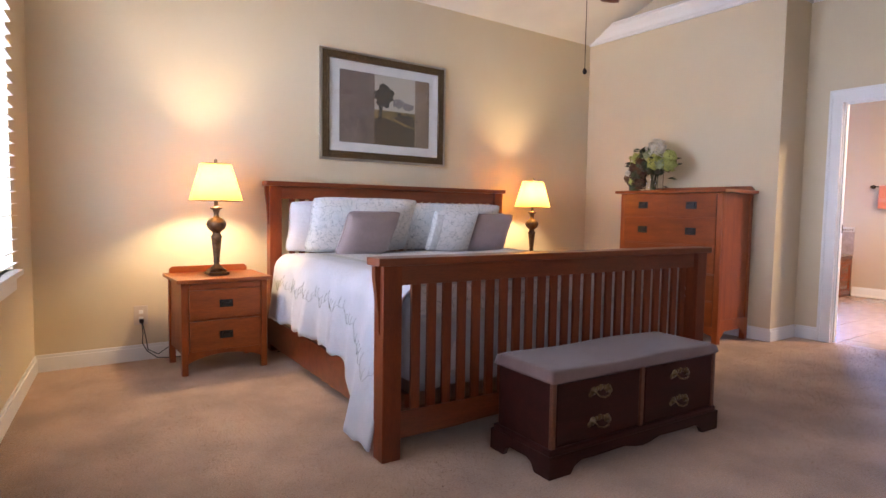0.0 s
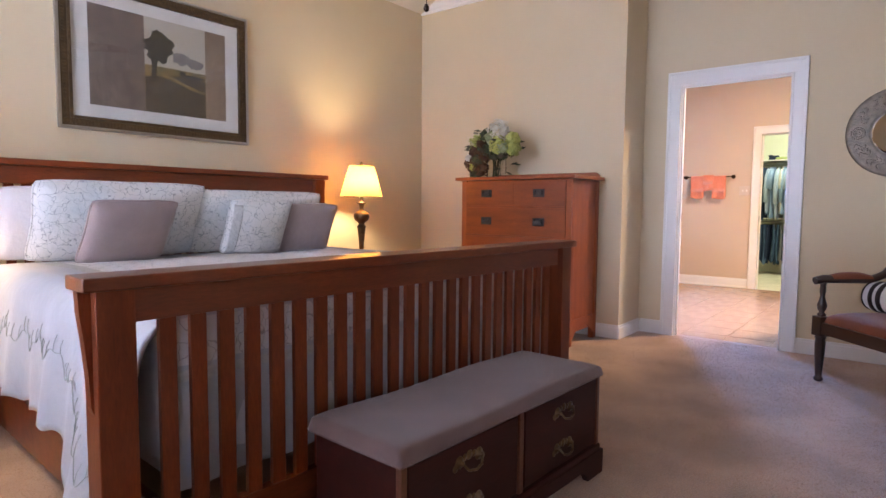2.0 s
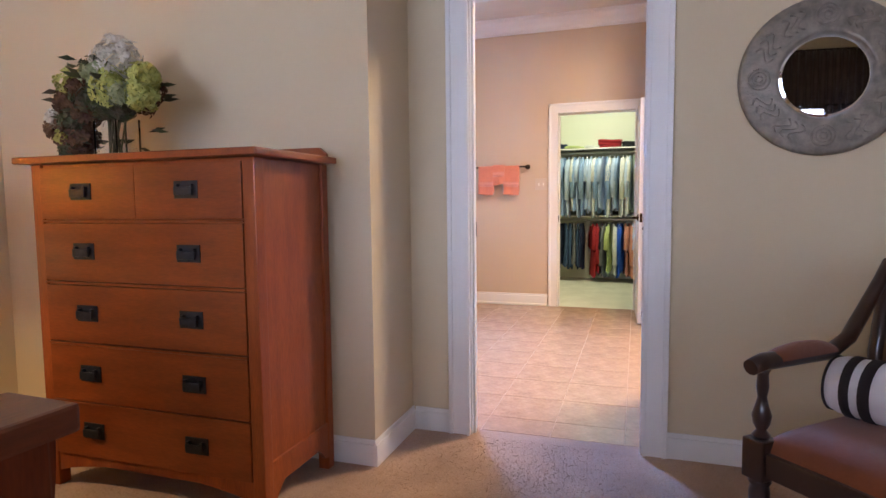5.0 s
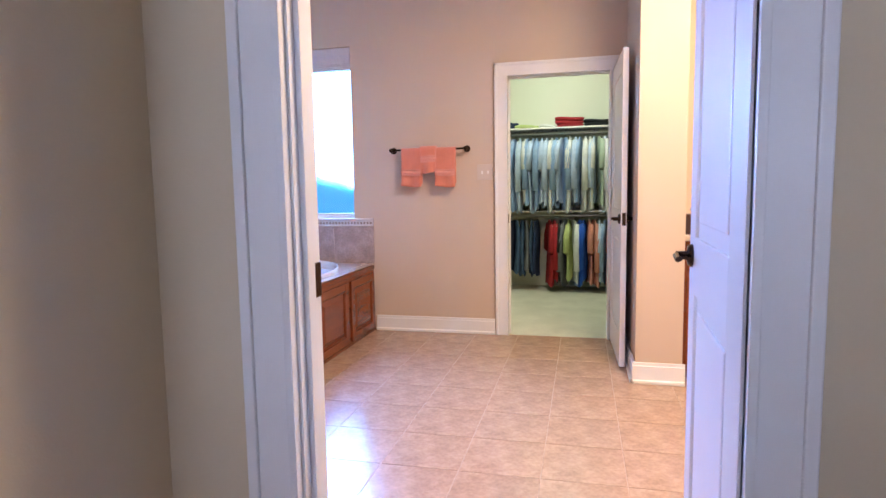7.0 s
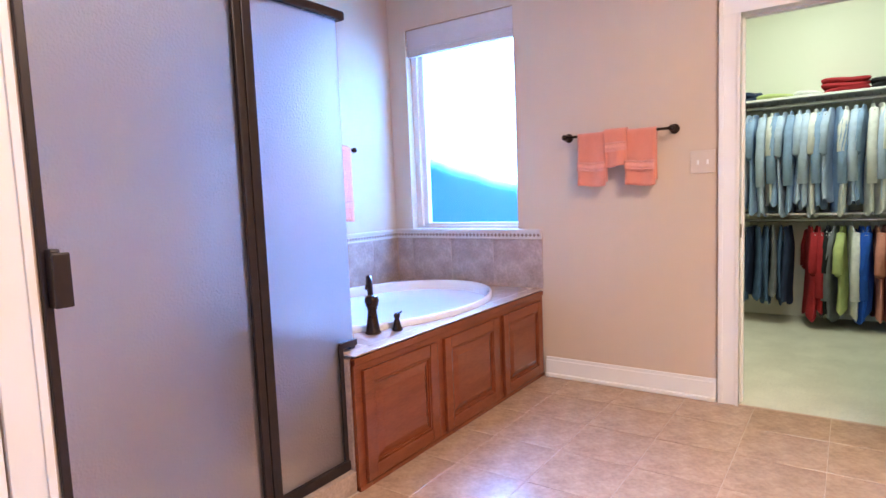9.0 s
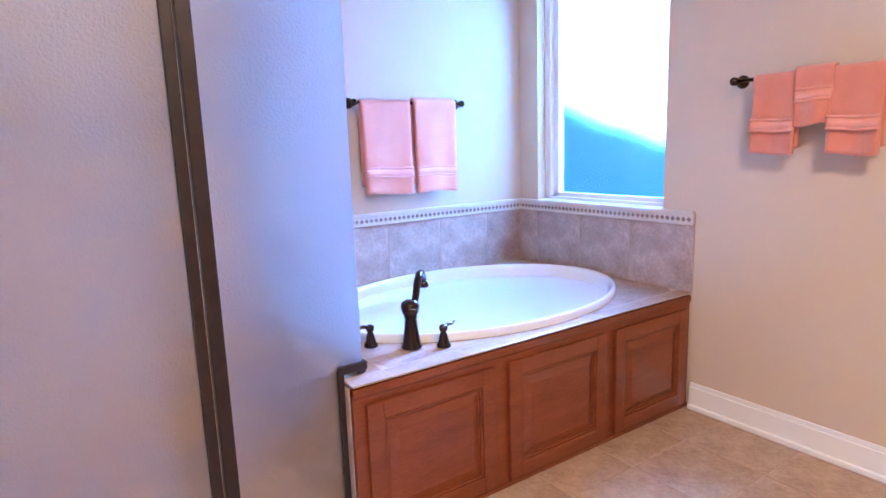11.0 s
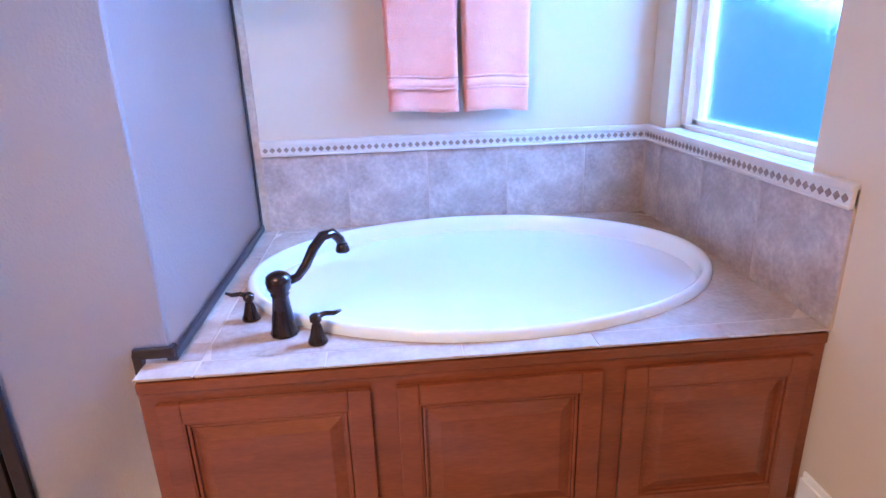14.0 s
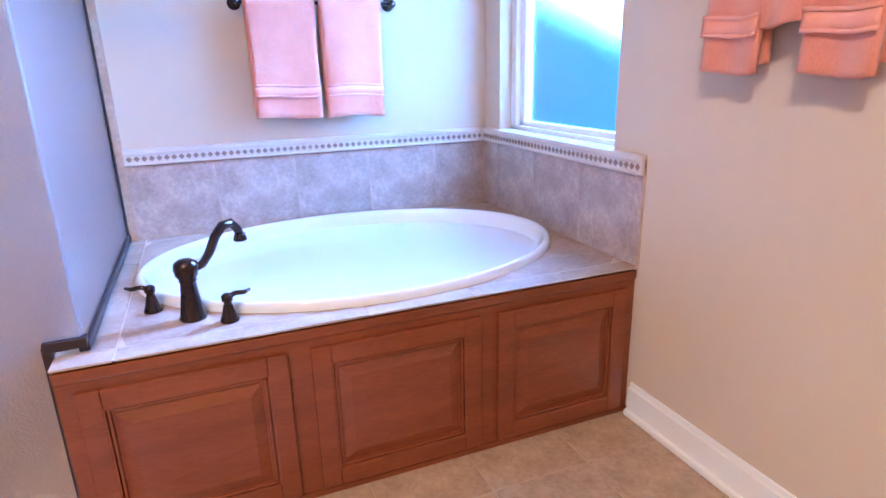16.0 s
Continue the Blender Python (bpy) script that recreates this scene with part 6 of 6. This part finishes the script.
# ---- outlet, cord, fan ----
ol = thing("wall_outlet", pose(0.42, 4.58, 0.32), "ivory wall outlet with a plugged-in black cord", "outlet")
Shape().box(-0.044, -0.006, -0.068, 0.044, 0, 0.068, 0.002).done("plate", PLASTIC, ol)
Shape().box(-0.014, -0.010, 0.010, 0.014, -0.004, 0.038, 0.003).box(-0.014, -0.010, -0.038, 0.014, -0.004, -0.010, 0.003).done("socket", TRIM, ol)
co = thing("lamp_cord", pose(0.42, 4.56, 0.0), "black lamp cord from the outlet behind the nightstand", "cord")
Shape().box(-0.013, -0.025, 0.268, 0.013, 0.010, 0.296, 0.004).tube([(0, -0.02, 0.27), (0.005, -0.03, 0.20), (0.0, -0.03, 0.13), (0.03, -0.03, 0.07), (0.09, -0.04, 0.02), (0.18, -0.05, 0.008), (0.30, -0.03, 0.006)], 0.0035, 6).tube([(0.004, -0.02, 0.275), (0.02, -0.035, 0.18), (0.035, -0.03, 0.08), (0.10, -0.03, 0.04), (0.2, -0.02, 0.10)], 0.0035, 6).done("cord", BLACK_CORD, co)
co2 = thing("power_cord", pose(1.25, 4.45, 0.0), "black cords and a small adapter on the carpet by the bed", "cord")
Shape().box(-0.09, -0.03, 0.0, -0.03, 0.03, 0.05, 0.006).tube([(-0.04, 0, 0.03), (0.05, -0.03, 0.006), (0.12, -0.10, 0.006), (0.05, -0.16, 0.006), (0.16, -0.2, 0.006)], 0.0035, 6).done("cord", BLACK_CORD, co2)

fan = thing("ceiling_fan", pose(2.37, 2.30, 0), "brown-bladed ceiling fan with a pull chain", "ceiling fan")
Shape().lathe([(0.0, 2.46), (0.06, 2.47), (0.10, 2.50), (0.11, 2.56), (0.10, 2.64), (0.05, 2.68), (0.016, 2.70), (0.016, 3.26), (0.06, 3.27), (0.07, 3.322)], 28).done("housing", BRONZE, fan)
blade = None
for i in range(5):
    if not blade:
        s = Shape().prism([(0.18, -0.05), (0.30, -0.065), (0.62, -0.07), (0.69, -0.055), (0.71, 0), (0.69, 0.055), (0.62, 0.07), (0.30, 0.065), (0.18, 0.05)], 0.008, pose(0, 0, 0, -90, 0, 0)).box(0.08, -0.015, -0.012, 0.24, 0.015, -0.004, 0.003)
        o = s.done("blade", BED_WOOD_X, fan)
        blade = o.data
    else:
        o = new("blade", blade)
        o.parent = fan
    o.matrix_basis = pose(0, 0, 2.49, 0, 0, 29 + 72 * i) @ pose(0, 0, 0, 11, 0, 0)
Shape().tube([(0, 0, 1.895), (0, 0, 2.47)], 0.0022, 6).lathe([(0.0, 1.865), (0.011, 1.872), (0.013, 1.882), (0.007, 1.897), (0.0, 1.9)], 12).done("pull_chain", BRONZE, fan)

# ---- tiles, pieces of floor, deck and splash ----
P = 0.338


def tiles(parent, cells, mat, plane):
    """Bevelled tiles, alike ones on one mesh. cells: centre and size; plane: the axis they face."""
    cache = {}
    for (a, b, w, h, level) in cells:
        key = (round(w, 3), round(h, 3))
        if key not in cache:
            s2 = Shape().box(-w / 2, -h / 2, 0, w / 2, h / 2, 0.007, 0.002)
            ob = s2.done("tile", mat, parent)
            cache[key] = ob.data
        else:
            ob = new("tile", cache[key])
            ob.parent = parent
        ob.matrix_basis = {"z": pose(a, b, level), "y": pose(a, level, b, 90, 0, 0), "x": pose(level, a, b, 0, -90, 0) @ pose(0, 0, 0, 0, 0, 90)}[plane]


def strips(lo, hi, start, gap=0.0024):
    """Cut lo..hi at start + k * P; gives the centre and size of each piece."""
    k0 = math.ceil((lo - start) / P)
    cuts = [lo] + [start + k * P for k in range(k0, k0 + 40) if lo + 0.02 < start + k * P < hi - 0.02] + [hi]
    return [((a + b) / 2, b - a - gap) for a, b in zip(cuts, cuts[1:])]


cells = []
for x, w in strips(5.52, BX, 8.76):
    for y, h in strips(-0.6, 3.36, 3.16):
        if x < 5.58 and not (1.45 < y < 2.17):
            continue
        cells.append((x, y, w, h, -0.0065))
tiles(bath_floor, cells, TILE, "z")
tiles(splash_n, [(x, DZ + 0.157, w, 0.309, BY - 0.0025) for x, w in strips(7.44, BX - 0.014, 7.779)], WALL_TILE, "y")
tiles(splash_e, [(y, DZ + 0.157, w, 0.309, BX - 0.0025) for y, w in strips(TY0, BY - 0.014, 4.377)], WALL_TILE, "x")
DECK_TILE = material("tan_deck_tile", (0.46, 0.335, 0.255), 0.22, second=(0.36, 0.255, 0.19), scale=7, grain=0.1, grain_scale=60, bump=0.04, bump_scale=60, vary=0.05)
cells = []
for x, w in [(7.40, 0.14)] + strips(7.472, BX, 7.779):
    cells.append((x, TY0 + 0.0355, w - (0.004 if w == 0.14 else 0), 0.069, DZ - 0.007))
    cells.append((x, BY - 0.031, w - (0.004 if w == 0.14 else 0), 0.046, DZ - 0.007))
for y, h in strips(TY0 + 0.074, BY - 0.058, 3.85):
    cells.append((7.40, y, 0.136, h, DZ - 0.007))
tiles(deck, cells, DECK_TILE, "z")


def corner_tiles():
    """The deck between the straight rows and the oval rim, cut to the curve."""
    s2 = Shape()
    nn = 72
    for sx0, sx1 in ((7.473, BX - 0.002),):
        inner, outr = [], []
        for i in range(nn):
            c, q_ = math.cos(2 * math.pi * i / nn), math.sin(2 * math.pi * i / nn)
            inner.append(s2.bm.verts.new((8.25 + 0.757 * c, 3.948 + 0.530 * q_, DZ)))
            k = min(((sx1 - 8.25) if c > 0 else (sx0 - 8.25)) / c if abs(c) > 1e-6 else 9, ((BY - 0.056 - 3.948) if q_ > 0 else (TY0 + 0.073 - 3.948)) / q_ if abs(q_) > 1e-6 else 9)
            k = max(k, 1e-3)
            px, py = 8.25 + k * c, 3.948 + k * q_
            if ((px - 8.25) / 0.757) ** 2 + ((py - 3.948) / 0.530) ** 2 < 1.0:
                px, py = inner[-1].co.x, inner[-1].co.y
            outr.append(s2.bm.verts.new((px, py, DZ)))
        for i in range(nn):
            j = (i + 1) % nn
            s2.bm.faces.new((inner[i], inner[j], outr[j], outr[i]))
    o = s2.done("cut_tile", DECK_TILE, deck)
    tagged(o, kind="stuff")


corner_tiles()


def carpet_pile():
    """Short twisted tufts over the carpet that the walk passes, joined as one mass."""
    rng = np.random.default_rng(3)
    n = 170000
    pts = np.column_stack((rng.uniform(-0.8, 5.44, n), rng.uniform(-0.4, 4.56, n)))
    under = (pts[:, 0] > 1.35) & (pts[:, 0] < 3.25) & (pts[:, 1] > 2.2)
    behind = (pts[:, 0] > 4.98) & (pts[:, 1] > 2.44)
    pts = pts[~(under | behind)]
    n = len(pts)
    a = rng.uniform(0, 2 * np.pi, n)
    r = rng.uniform(0.006, 0.011, n)
    h = rng.uniform(0.001, 0.0024, n)
    vs = np.zeros((n, 4, 3))
    for k in range(3):
        vs[:, k, 0] = pts[:, 0] + r * np.cos(a + k * 2.094)
        vs[:, k, 1] = pts[:, 1] + r * np.sin(a + k * 2.094)
        vs[:, k, 2] = -0.002
    vs[:, 3, 0] = pts[:, 0] + rng.normal(0, 0.004, n)
    vs[:, 3, 1] = pts[:, 1] + rng.normal(0, 0.006, n)
    vs[:, 3, 2] = h
    i = np.arange(n)[:, None] * 4
    fs = np.concatenate([i + np.array([[0, 1, 3]]), i + np.array([[1, 2, 3]]), i + np.array([[2, 0, 3]])])
    me = bpy.data.meshes.new("carpet_pile")
    me.from_pydata(vs.reshape(-1, 3).tolist(), [], fs.tolist())
    me.materials.append(CARPET)
    ob = new("carpet_pile", me)
    ob.parent = floor
    tagged(ob, "beige twisted carpet pile", kind="stuff")


carpet_pile()

# ---- cabinet and bag by the armchair ----
cb = thing("wooden_cabinet", pose(3.22, 0.30, 0), "reddish oak cabinet standing beside the armchair", "cabinet")
Shape().box(-0.32, -0.27, 0.05, 0.32, 0.27, 1.02, 0.004).box(-0.33, -0.28, 0.0, 0.33, 0.28, 0.06, 0.004).done("body", OAK, cb)
Shape().box(-0.35, -0.30, 1.02, 0.35, 0.30, 1.045, 0.005).done("top", OAK_X, cb)
Shape().box(0.322, -0.2, 0.12, 0.328, 0.2, 0.95, 0.003).done("side_panel", OAK, cb)
Shape().box(-0.27, 0.268, 0.12, 0.27, 0.276, 0.95, 0.003).done("door", OAK, cb)
bag = thing("fabric_bag", pose(4.10, 0.30, 0), "mauve-grey soft fabric bag slumped on the carpet", "bag")


def slump(u, v):
    p, t = 2 * math.pi * u, v * math.pi
    r = 0.15 * math.sin(t) ** 0.7 * (1 + 0.12 * math.sin(3 * p + 4 * v) + 0.06 * math.sin(7 * p))
    return (r * math.cos(p), r * 0.8 * math.sin(p), 0.0 + 0.13 * (1 - math.cos(t)) * 1.0)


Shape().sheet(slump, 40, 20).done("body", MAUVE, bag)
